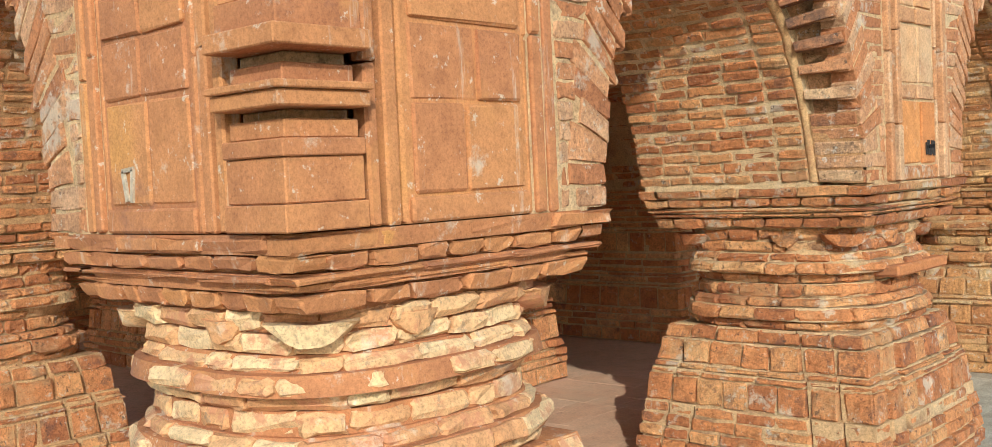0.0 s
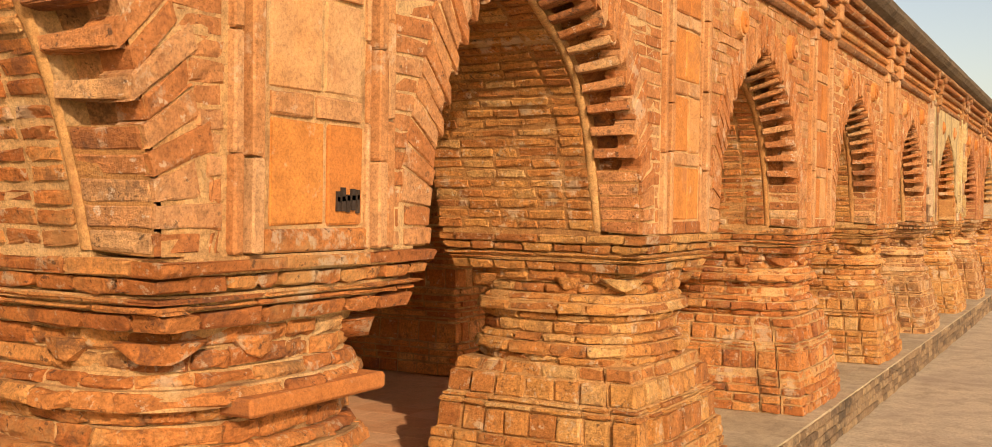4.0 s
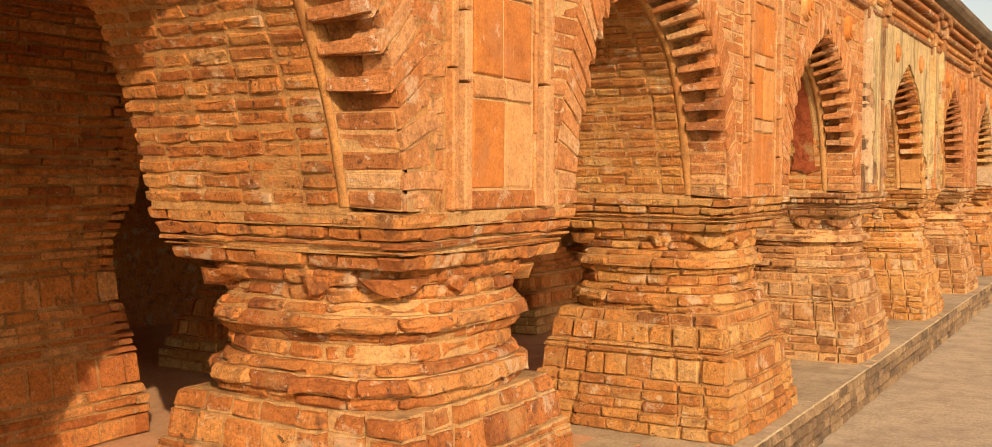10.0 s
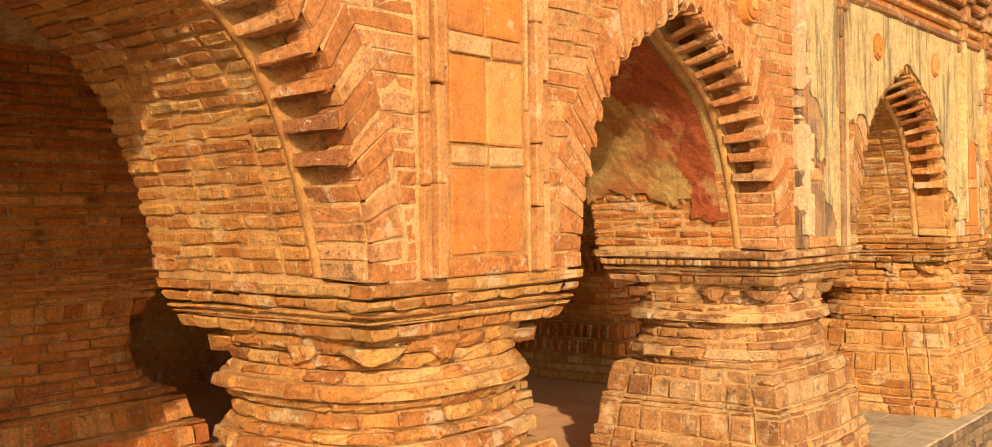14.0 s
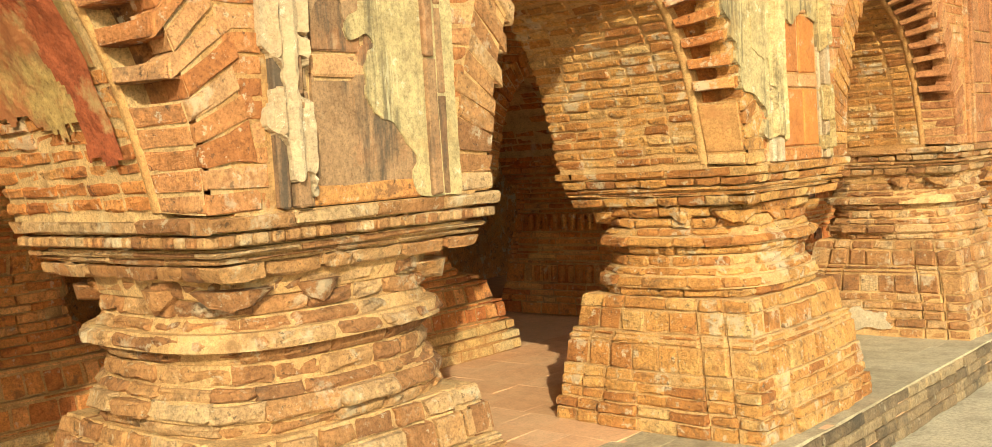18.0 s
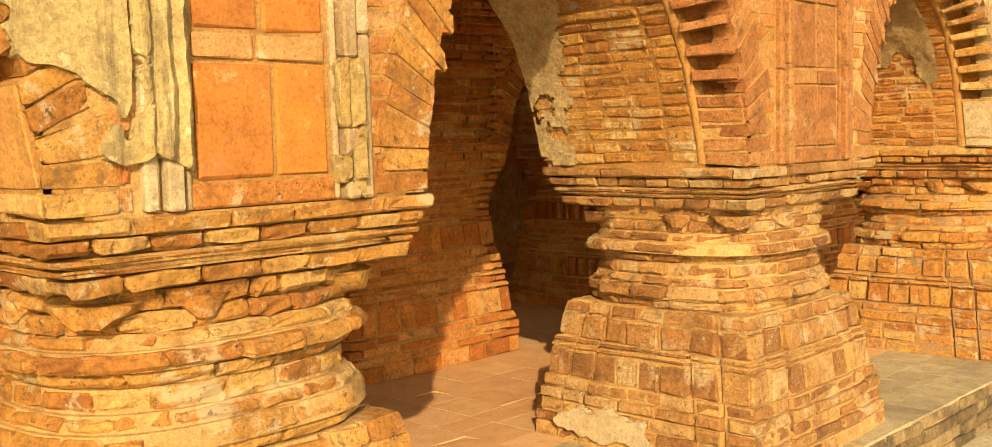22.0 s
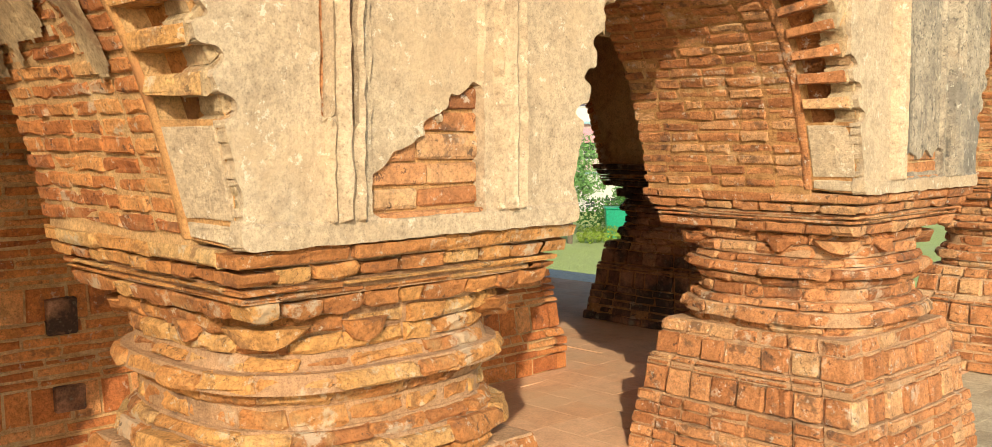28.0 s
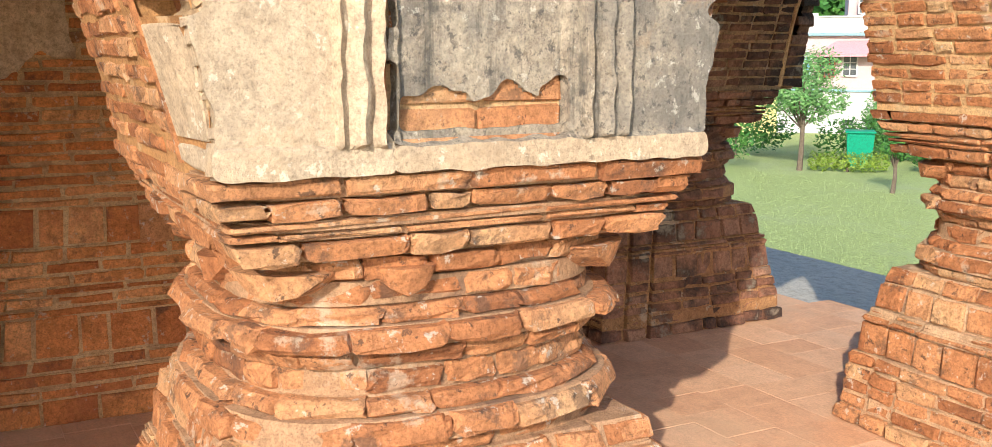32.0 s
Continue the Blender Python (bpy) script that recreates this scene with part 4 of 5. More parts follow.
panel_face(130, piers[0], pose(0, -0.5, 0, 0, 0, -90), TERRA_ROSE, TERRA_ROSE, TERRA_ROSE, [(0.24, 2), (0.14, 2), (0.1, 2), (0.19, 2), (0.17, 2), (0.3, 2)], 0.3)


for k in range(0, 11):   # the pilasters break forward through the cornice
    for y in (-0.26, 0.26):
        for z0, z1, x in ((2.64, 2.72, 0.04), (2.72, 2.84, 0.062), (2.84, 2.96, 0.08), (2.96, 3.065, 0.11)):
            part("pilaster_cap", add_box(bmesh.new(), 0.45, 0.5 + x, y - 0.045 - x * 0.15, y + 0.045 + x * 0.15, z0 + 0.002, z1 - 0.002, 0.006), PEACH if k < 5 else BRICK_DARK, piers[k])


def outside_ring(y, z, grow=0.0):
    """Whether a spot of a pier's face, y from the pier's middle, lies clear of both openings."""
    return abs(y) < SPAN / 2 - ring_half(z - 0.01) - grow - hollow(z) + 0.008 * nz(y, z, 14, 2.0)


def nz(y, z, s, k=0.0):
    return noise.fractal(Vector((y * s, z * s, k)), 1.0, 2.0, 4)


def face_relief(y, z):
    """Panel, frame and pilaster ridges moulded in plaster."""
    a = abs(y)
    if z < SPRING + 0.05:
        return 0.014
    if a < 0.17:
        return -0.012
    if 0.205 < a < 0.30:
        return 0.028 + 0.012 * math.cos((a - 0.2525) * 130)
    return 0.004


plaster_sheet(piers[5], FACE, WALL_PLASTER, lambda y, z: -0.17 < y < 0.34 and outside_ring(y, z, 0.10) and nz(y, z, 3.2, 5.0) * 0.8 + (y - 0.07) * 4.0 + (z - 1.72) * 2.0 > 0, -0.4, 0.5, SPRING, 3.0, label="flaking cream plaster")
plaster_sheet(piers[5], FACE, PLASTER_BROWN, lambda y, z: abs(y) < 0.178 and nz(y, z, 3.5, 1.0) < 0.32, -0.2, 0.2, SPRING + 0.05, 3.0, label="weathered brown plaster panel", x0=0.0)
plaster_sheet(piers[5], FACE, PLASTER, lambda y, z: -0.33 < y < -0.19 and nz(y, z, 4, 9.0) > 0.0, -0.4, 0.0, SPRING, 3.0, label="flaking cream plaster", relief=face_relief)
plaster_sheet(piers[6], FACE, WALL_PLASTER, lambda y, z: outside_ring(y, z, 0.04) and (-0.46 < y < -0.19 and nz(y, z, 4, 2.0) * 0.8 + (z - 1.74) * 2.4 + (y + 0.33) * 4 > 0.0 or 0.19 < y < 0.27 and nz(y, z, 4, 4.0) > -0.15), -0.5, 0.5, SPRING, 3.0, label="broken cream plaster", relief=face_relief)
plaster_sheet(piers[6], FACE, WALL_PLASTER, lambda y, z: -0.14 < y < -0.02 and 1.5 < z < 1.72 and nz(y, z, 7, 4.0) > -0.3, -0.3, 0.3, SPRING, 2.0, label="cream plaster patch", x0=-0.008)
plaster_sheet(piers[8], FACE, PLASTER, lambda y, z: outside_ring(y, z, 0.0) and not (-0.165 < y < 0.175 and 1.475 < z < 1.56 + (y + 0.16) * 0.72 + 0.07 * nz(y, z, 9, 3.0)) and not (abs(y + 0.235) < 0.016 and nz(y, z, 2.5, 8.0) > -0.05) and not (abs(y + 0.30) < 0.012 and z > 1.7), -0.62, 0.62, SPRING, 3.0, label="cream plaster coat, broken off low down", relief=face_relief)
def ninth(y, z):
    return outside_ring(y, z, 0.0) and not (-0.165 < y < 0.175 and 1.50 < z < 1.585 + 0.07 * nz(y, z, 6, 3.0)) and not (abs(y + 0.19) < 0.014 and z > 1.5 and nz(y, z, 5, 4.0) > -0.25)


def seam(z):
    return -0.20 + 0.03 * nz(0.3, z, 4, 7.0)


plaster_sheet(piers[9], FACE, PLASTER, lambda y, z: ninth(y, z) and y < seam(z), -0.62, 0.0, SPRING, 3.0, label="cream plaster coat", relief=face_relief)
plaster_sheet(piers[9], FACE, PLASTER_GREY, lambda y, z: ninth(y, z) and y >= seam(z) and z > SPRING + 0.045, -0.4, 0.62, SPRING, 3.0, label="grey plaster coat, streaked with black", relief=face_relief)
plaster_sheet(piers[9], FACE, PLASTER, lambda y, z: ninth(y, z) and y >= seam(z) and z <= SPRING + 0.045, -0.4, 0.62, SPRING, 1.6, label="cream plaster lip", relief=face_relief)

ARCH_LABEL = "pointed brick arch with toothed voussoirs and deep brick soffit"
def bay(k):
    return pose(0, FIRST + SPAN * (k + 0.5), 0)


a0 = arch(31, bay(1), ARCH_LABEL, vault=BRICK_WARM)
a1 = arch(32, bay(2), ARCH_LABEL)
a4 = arch(33, bay(4), "pointed brick arch with red limewashed vault", limewash=True)
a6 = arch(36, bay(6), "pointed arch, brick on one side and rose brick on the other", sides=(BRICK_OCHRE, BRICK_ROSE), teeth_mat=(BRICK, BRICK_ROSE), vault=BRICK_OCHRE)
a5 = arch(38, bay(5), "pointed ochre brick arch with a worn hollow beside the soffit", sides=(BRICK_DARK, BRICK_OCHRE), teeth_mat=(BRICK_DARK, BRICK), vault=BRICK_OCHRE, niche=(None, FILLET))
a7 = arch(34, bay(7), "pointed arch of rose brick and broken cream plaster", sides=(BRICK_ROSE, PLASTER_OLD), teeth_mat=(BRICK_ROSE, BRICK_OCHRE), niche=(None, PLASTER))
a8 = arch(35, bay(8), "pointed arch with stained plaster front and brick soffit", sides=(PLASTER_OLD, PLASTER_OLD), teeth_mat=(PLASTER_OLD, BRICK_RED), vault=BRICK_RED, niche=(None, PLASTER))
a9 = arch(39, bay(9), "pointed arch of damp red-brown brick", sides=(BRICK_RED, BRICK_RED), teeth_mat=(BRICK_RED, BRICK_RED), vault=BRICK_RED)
arches = {1: a0, 2: a1, 4: a4, 5: a5, 9: a9, 6: a6, 7: a7, 8: a8}
far_arch = arch(37, pose(-0.5 - SPAN * 0.5, FIRST - 0.5, 0, 0, 0, -90), ARCH_LABEL, most=0)
for k, src in ((0, a1), (3, a0)):
    arches[k] = copy_thing(src, bay(k))
for j in (1, 2):
    copy_thing(far_arch, pose(-0.5 - SPAN * (j + 0.5), FIRST - 0.5, 0, 0, 0, -90))
arch(40, pose(-1.67, 26.61, 0, 0, 0, 90) @ Matrix.Diagonal((0.8, 0.9, 1, 1)), "pointed arch of damp dark brick at the building's end", sides=(BRICK_BLACK, BRICK_BLACK), vault=BRICK_BLACK, teeth_mat=(BRICK_BLACK, BRICK_BLACK), most=40, core=BRICK_DARK)
for j in (1, 2):
    copy_thing(far_arch, pose(-0.34 - SPAN * (j + 0.5), ENDY + 0.4, 0, 0, 0, 90))

def fifth(y, z):
    """The plaster left over the opening of the fifth bay; it has broken off lower down."""
    low = 2.06 if y < 0 else 1.72 - 0.5 * (y - 0.8)
    return abs(y) > ring_half(z - 0.03) + hollow(z) * 0.6 + 0.012 * nz(y, z, 14, 2.0) and z > low + 0.09 * nz(y, z, 5, 6.0)


plaster_sheet(a5, pose(0, 0, 0), WALL_PLASTER, fifth, -0.985, 0.985, 1.5, 2.7, step=0.012, label="streaked yellow plaster over the arch")
plaster_sheet(piers[6], FACE, WALL_PLASTER, lambda y, z: abs(y) < 0.185 and z > 2.02 + 0.10 * nz(y, z, 5, 3.0), -0.2, 0.2, 1.8, 2.7, step=0.012, label="yellow plaster over the panel's upper half")


def soffit_patch(ob, side, keep, material, label):
    """Old plaster left on one flank of an arch's soffit; keep(x, z) chooses where."""
    line = [p for p in arch_line(SOFF_HALF, SOFF_Z, SOFF_RISE, 220) if p[0] * side > 0.02]
    step, n = 0.012, 62
    vs, fs = [], []
    for i, (y, z) in enumerate(line):
        for j in range(n + 1):
            x = -1.0 + j * step
            d = 0.013 + 0.008 * nz(x, z, 9, 1.0)
            vs.append((x, y - side * d * 0.9, z - d * 0.5))
    for i in range(len(line) - 1):
        for j in range(n):
            if keep(-1.0 + (j + 0.5) * step, line[i][1]):
                a = i * (n + 1) + j
                fs.append((a, a + 1, a + n + 2, a + n + 1))
    return mesh_object("soffit_plaster", vs, fs, material, ob, label)


def red_band(x, z):
    return z > 1.53 + 0.1 * nz(x, z, 4, 2.0) and -0.41 + 0.08 * nz(x, z, 4, 5.0) - 0.5 * max(0.0, z - 1.72) < x


for side in (-1, 1):
    soffit_patch(arches[4], side, red_band, RED_LIME, "band of worn red limewash along the arch")
    soffit_patch(arches[4], side, lambda x, z: z > 1.69 + 0.09 * nz(x, z, 4, 8.0) + 0.05 * nz(x, z, 15, 8.0) and not red_band(x, z), OCHRE_PLASTER, "stained ochre plaster on the vault")
soffit_patch(arches[7], 1, lambda x, z: x < -0.28 and nz(x, z, 3.5, 1.0) * 0.5 + (z - 1.80) * 1.6 - abs(x + 0.5) * 0.5 > 0, PLASTER_OLD, "rough grey-brown plaster left on the soffit")
soffit_patch(arches[6], 1, lambda x, z: nz(x, z, 4, 6.0) * 0.5 + (z - 1.86) * 0.9 - (x + 0.78) * 1.8 > 0, PLASTER_OLD, "crumbling pale plaster on the soffit's edge")

# corner pier: stepped niche on the edge
corner = piers[0]
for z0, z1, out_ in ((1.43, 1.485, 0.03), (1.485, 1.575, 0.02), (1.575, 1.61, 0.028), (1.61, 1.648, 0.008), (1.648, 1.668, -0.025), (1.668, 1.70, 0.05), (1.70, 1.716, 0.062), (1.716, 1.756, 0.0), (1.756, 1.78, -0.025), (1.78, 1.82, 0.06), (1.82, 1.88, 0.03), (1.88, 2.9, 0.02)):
    # the sunk slots take darker brick, so their shade is put into the colour
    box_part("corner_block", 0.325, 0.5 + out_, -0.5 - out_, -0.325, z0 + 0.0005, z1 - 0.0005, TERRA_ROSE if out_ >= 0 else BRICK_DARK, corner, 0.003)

# rubbed-on dark strokes and pale scratches on the slabs
INK = surface("dark_paint", [(0.0, (0.03, 0.022, 0.02)), (1.0, (0.06, 0.04, 0.03))], bump=0.0)
for (y, z), w, h, tilt in (((0.068, 1.55), 0.011, 0.05, 0), ((0.088, 1.555), 0.014, 0.06, 0), ((0.108, 1.545), 0.012, 0.045, 0), ((0.128, 1.555), 0.015, 0.055, 0), ((0.148, 1.55), 0.010, 0.06, 0), ((0.108, 1.558), 0.09, 0.012, 4)):
    bm = add_box(bmesh.new(), 0.0, 0.0165, -w / 2, w / 2, -h / 2, h / 2)
    bmesh.ops.transform(bm, matrix=FACE @ pose(0, y, z, tilt), verts=bm.verts)
    part("paint_stroke", bm, INK, piers[1], "dark rubbed paint stroke")
for u, z, w, h, tilt in ((-0.10, 1.535, 0.012, 0.07, 12), (-0.068, 1.535, 0.012, 0.075, -8), (-0.085, 1.572, 0.05, 0.01, 5)):
    bm = add_box(bmesh.new(), 0.0, 0.0125, -w / 2, w / 2, -h / 2, h / 2)
    bmesh.ops.transform(bm, matrix=pose(0, -0.5, 0, 0, 0, -90) @ pose(0, u, z, tilt), verts=bm.verts)
    part("scratch", bm, PLASTER, corner, "pale scratched mark")

plaster_sheet(piers[7], pose(0, -0.578, 0, 0, 0, -90), PLASTER, lambda y, z: (y + 0.15) ** 2 / 0.06 + (z - 0.35) ** 2 / 0.004 + 0.7 * nz(y, z, 12, 2.0) < 1, -0.5, 0.2, 0.26, 0.46, label="cream lime patch", step=0.008)

# a loose slab lying on the neck of the second pier
box_part("loose_slab", 0.36, 0.50, -0.22, 0.30, 1.05, 1.095, TERRA, piers[1], 0.008, "loose red terracotta slab")
# a row of small dentils under the sooty pier's corbels
dentil = box_part("dentil", -0.04, 0.012, -0.017, 0.017, 1.352, 1.378, BRICK_DARK, piers[5], 0.004)
for i in range(20):
    for m in (pose(0.5, -0.455 + i * 0.049, 0), pose(-0.455 + i * 0.049, -0.5, 0, 0, 0, -90)):
        d = dentil if i == 0 and m[1][3] > -0.49 else new("dentil", dentil.data)
        d.parent = piers[5]
        d.matrix_local = m

# ---- cornice and roof over the arcade ----
def moulding(name, along, x0, profile, material, label, m=Matrix()):
    """A moulding drawn by its profile (x out, z up), run along y between two ends with slight waves."""
    y0, y1 = along
    k = int((y1 - y0) / 0.35)
    vs, fs, n = [], [], len(profile)
    for i in range(k + 1):
        y = y0 + (y1 - y0) * i / k
        for j, (x, z) in enumerate(profile):
            vs.append(m @ Vector((x0 + x + 0.006 * noise.noise(Vector((y * 2, j * 3.1, x0))), y, z + 0.006 * noise.noise(Vector((y * 1.6, j * 1.7, 5))))))
    for i in range(k):
        fs += [(i * n + j, (i + 1) * n + j, (i + 1) * n + (j + 1) % n, i * n + (j + 1) % n) for j in range(n)]
    fs += [tuple(range(n - 1, -1, -1)), tuple(k * n + j for j in range(n))]
    return tagged(mesh_object(name, vs, fs, material), label, name.split("_")[0], kind="structure")


RUNS = [("east", (-0.4, ENDY + 0.5), Matrix()), ("south", (-9.0, 0.5), pose(0, FIRST - 0.5, 0, 0, 0, -90) @ pose(0, -0.1, 0)), ("north", (-0.4, 9.0), pose(0, ENDY + 0.5, 0, 0, 0, 90))]
for side, along, m in RUNS:
    for i, (z, x, h) in enumerate(((2.70, 0.035, 0.05), (2.785, 0.045, 0.045), (2.86, 0.06, 0.05), (2.94, 0.085, 0.055), (3.02, 0.11, 0.05))):
        moulding("cornice_" + side, along, 0, [(-0.1, z), (x - 0.015, z), (x, z + 0.012), (x, z + h - 0.012), (x - 0.012, z + h), (-0.1, z + h)], BRICK if i % 2 else BRICK_DARK, "projecting brick cornice course", m)
    moulding("frieze_" + side, along, 0, [(-0.2, 2.7), (0.012, 2.7), (0.02, 3.08), (-0.2, 3.08)], BRICK, "brick frieze behind the cornice", m)
    moulding("roof_" + side, along, 0, [(-1.6, 3.07), (0.10, 3.075), (0.15, 3.10), (0.19, 3.14), (0.20, 3.18), (0.14, 3.21), (-0.4, 3.25), (-2.6, 3.36), (-2.6, 3.3)], ROOF, "dark curved eave and sloping masonry roof", m)

# ---- inner ring of piers ----
IN_X, IN_BACK = -2.98, -3.15
IN_TALL = (0.10, 0.05, 0.05, 0.05, 0.155, 0.03, 0.045, 0.03, 0.045, 0.05, 0.05, 0.15, 0.03, 0.045, 0.04, 0.045, 0.04, 0.045, 0.04, 0.035)
WAIST_FLAT = [(0.25, 0.66, 9), (0.45, 0.655, 9), (0.5, 0.63, 9), (0.8, 0.59, 9), (1.0, 0.55, 9), (1.2, 0.535, 9), (1.3, 0.57, 9), (1.4, 0.61, 9), (3.2, 0.62, 9)]
ROUND_COURSES = [  # height, half size at the bottom, at the top, squareness, brick length
    (0.075, 0.72, 0.715, 9, 0.2), (0.06, 0.715, 0.712, 9, 0.2), (0.065, 0.69, 0.685, 9, 0.2), (0.02, 0.675, 0.672, 9, 0.3), (0.10, 0.655, 0.645, 9, 0.095),
    (0.022, 0.64, 0.64, 9, 0.3), (0.11, 0.60, 0.575, 9, 0.095), (0.022, 0.58, 0.575, 9, 0.3), (0.045, 0.545, 0.535, 8, 0.2),
    (0.04, 0.515, 0.505, 5, 0.2), (0.045, 0.49, 0.48, 5, 0.2), (0.045, 0.46, 0.455, 4.5, 0.2), (0.05, 0.445, 0.44, 4.5, 0.2), (0.04, 0.43, 0.428, 4.5, 0.2), (0.05, 0.458, 0.455, 4.5, 0.2),
    (0.045, 0.455, 0.445, 4.5, 0.2), (0.045, 0.43, 0.43, 5, 0.2), (0.09, 0.425, 0.44, 9, 0.095), (0.035, 0.47, 0.475, 9, 0.2), (0.035, 0.505, 0.51, 9, 0.2), (0.035, 0.54, 0.545, 9, 0.2),
    (0.035, 0.575, 0.58, 9, 0.2), (0.03, 0.635, 0.64, 9, 0.3)]


def flat_courses(rng):
    """The courses of a battered pier with plain faces, up to its springing."""
    zs, z, rows = [p[0] for p in WAIST_FLAT], FLOOR, []
    size = lambda zz: float(np.interp(zz, zs, [p[1] for p in WAIST_FLAT]))
    for h in IN_TALL:
        if z + h > 1.40:
            break
        rows.append((h, size(z + h * 0.3) + (0.012 if h < 0.032 else 0.0), size(z + h), 9, 0.15 if h > 0.09 else rng.uniform(0.18, 0.26)))
        z += h
    return rows


def inner_pier(seed, m, label, courses, material=None, most=72):
    """A battered pier of the inner ring, with plain brickwork over its springing."""
    rng = random.Random(seed)
    material = material or GALLERY
    ob = thing("inner_pier", m, label, "pier", "inner piers")
    out, sections, z, i = [], [], FLOOR, 0
    courses = courses or flat_courses(rng)
    while z < 2.95:
        h, a, b, e, length = courses[i] if i < len(courses) else (rng.uniform(0.042, 0.056), 0.62, 0.62, 9, rng.uniform(0.18, 0.26))
        if i >= len(courses):
            a = b = 0.62 + rng.uniform(-0.008, 0.008)
        ring_course(rng, out, 0, 0, a, a, b, b, z, z + h, e, length, 0.005, i % 2, jig=0.004, bev=0.005, joint=0.015)
        d = rng.choice((0.007, 0.008, 0.012)) if e > 6 else 0.02
        sections += [(0, 0, a - d, a - d, z + 0.001, min(e, 9)), (0, 0, b - d, b - d, z + h, min(e, 9))]
        z, i = z + h, i + 1
    foot = [b for b in out if b[:GRID, 2].mean() < 0.44]
    emit(foot, ob, SALTED if courses is ROUND_COURSES else material, 14, toward=(1.0, -0.3, -0.0), name="foot_brick", rest="foot_brickwork")
    emit([b for b in out if b[:GRID, 2].mean() >= 0.44], ob, material, most, toward=(1.0, -0.3, -0.0))
    vs, fs = loft(sections, 40)
    mesh_object("core", vs, fs, MORTAR, ob, "lime mortar core")
    return ob


def upright_ribs(ob, rows):
    """Rows of upright brick ribs on a pier's south face; rows: foot height, rib height and the face's distance."""
    first = {}
    for z, h, y in rows:
        for i in range(11):
            if h not in first:
                first[h] = part("rib_slab", add_box(bmesh.new(), -0.014, 0.014, -0.026, 0.05, 0.0, h, 0.006), BRICK, ob, "upright brick rib")
                rib = first[h]
            else:
                rib = new("rib_slab", first[h].data)
                rib.parent = ob
            rib.matrix_local = pose(-0.36 + i * 0.085, -y, z)


def inner_arch(m, label, half, rise):
    ob = thing("inner_arch", m, label, "arch", "inner arches")
    line = arch_line(half, 1.39, rise, 40)
    vs, fs = arch_body(line, -1.16, -0.016, half + 0.08, 1.38, 3.0)
    mesh_object("core", vs, fs, MORTAR, ob)
    rng = random.Random(5)
    out = []
    for i in range(0, len(line) - 1):
        (ya, za), (yb, zb) = line[i], line[i + 1]
        o = np.array((-(zb - za), yb - ya))
        o /= np.linalg.norm(o)
        a, b = np.array((ya, za)), np.array((yb, zb))
        q = [(0.0, *p) for p in (a, b, b + o * 0.17, a + o * 0.17)]
        mesh_object("voussoir", brick(rng, q, (1, 0, 0), depth=0.06), BRICK_FACES, BRICK, ob)
        n = np.array((0.0, zb - za, -(yb - ya)))
        n /= np.linalg.norm(n)
        for s, t in split(rng, -1.15, -0.05, 0.2):
            out.append(brick(rng, ((t, ya, za), (s, ya, za), (s, yb, zb), (t, yb, zb)), n, depth=0.05))
    z = 1.44
    while z < 2.95:
        h = rng.uniform(0.044, 0.056)
        k = [abs(y) for y, zz in line if zz > z - 0.12]
        lo = max(k) + 0.05 if k and z < 2.5 else 0.0
        for side in (-1, 1):
            if half + 0.06 - lo > 0.04:
                for s, t in split(rng, lo, half + 0.06, 0.2):
                    y0, y1 = (s, t) if side > 0 else (-t, -s)
                    out.append(brick(rng, ((-0.004, y0, z), (-0.004, y1, z), (-0.004, y1, z + h), (-0.004, y0, z + h)), (1, 0, 0), depth=0.04))
        z += h
    emit(out, ob, BRICK, 0)
    return ob


IN_LABEL = "massive battered brick inner pier, sunlit at the foot"
ring_y = [2.85] + [FIRST + SPAN * k + (0.12 if k < 7 else 0.07) for k in range(2, 9)] + [23.31]
flat_a = inner_pier(51, pose(IN_X, ring_y[8], 0), IN_LABEL, None)
round_a = inner_pier(52, pose(IN_BACK, ring_y[5], 0), "massive waisted brick inner pier with tile rows and upright ribs", ROUND_COURSES)
upright_ribs(round_a, ((0.472, 0.096, 0.655), (0.594, 0.106, 0.592), (1.13, 0.088, 0.44)))
flat_b = copy_thing(flat_a, pose(IN_X, ring_y[6], 0))
flat_c = copy_thing(flat_a, pose(IN_X, ring_y[7], 0))
for k in (0, 1, 2):
    copy_thing(flat_a, pose(IN_BACK, ring_y[k], 0))
for k in (3, 4):
    copy_thing(round_a, pose(IN_BACK, ring_y[k], 0))
plaster_sheet(flat_a, pose(0.62, 0, 0), SOFFIT_PLASTER, lambda y, z: y < -0.24 + 0.04 * nz(y, z, 4, 2.0) and z > 1.58 + 0.07 * nz(y, z, 5, 2.0) - 2.0 * max(0.0, -0.47 - y), -0.62, 0.3, 1.3, 2.9, label="old brown plaster on the upper wall")
for y0, y1 in ((-0.022, 0.105), (0.122, 0.25)):
    box_part("panel_tile", 0.48, 0.572, y0, y1, 0.895, 1.05, BRICK_RED, flat_a, 0.006, "dark red terracotta tile")
for z0, z1 in ((0.85, 1.0), (0.54, 0.645)):
    box_part("panel_tile", 0.44, 0.588 if z0 > 0.7 else 0.642, -0.07, 0.055, z0, z1, BRICK_BLACK, flat_c, 0.006, "blackened square tile")
bm = bmesh.new()
for r, x in ((0.085, 0.0), (0.066, 0.008)):
    g = bmesh.ops.create_cone(bm, cap_ends=True, segments=24, radius1=r, radius2=r * 0.86, depth=0.03)["verts"]
    bmesh.ops.transform(bm, matrix=pose(0.64 + x, -0.5, 1.845, 0, 90, 0), verts=g)
part("medallion", bm, SOFFIT_PLASTER, flat_a, "round plaster boss")
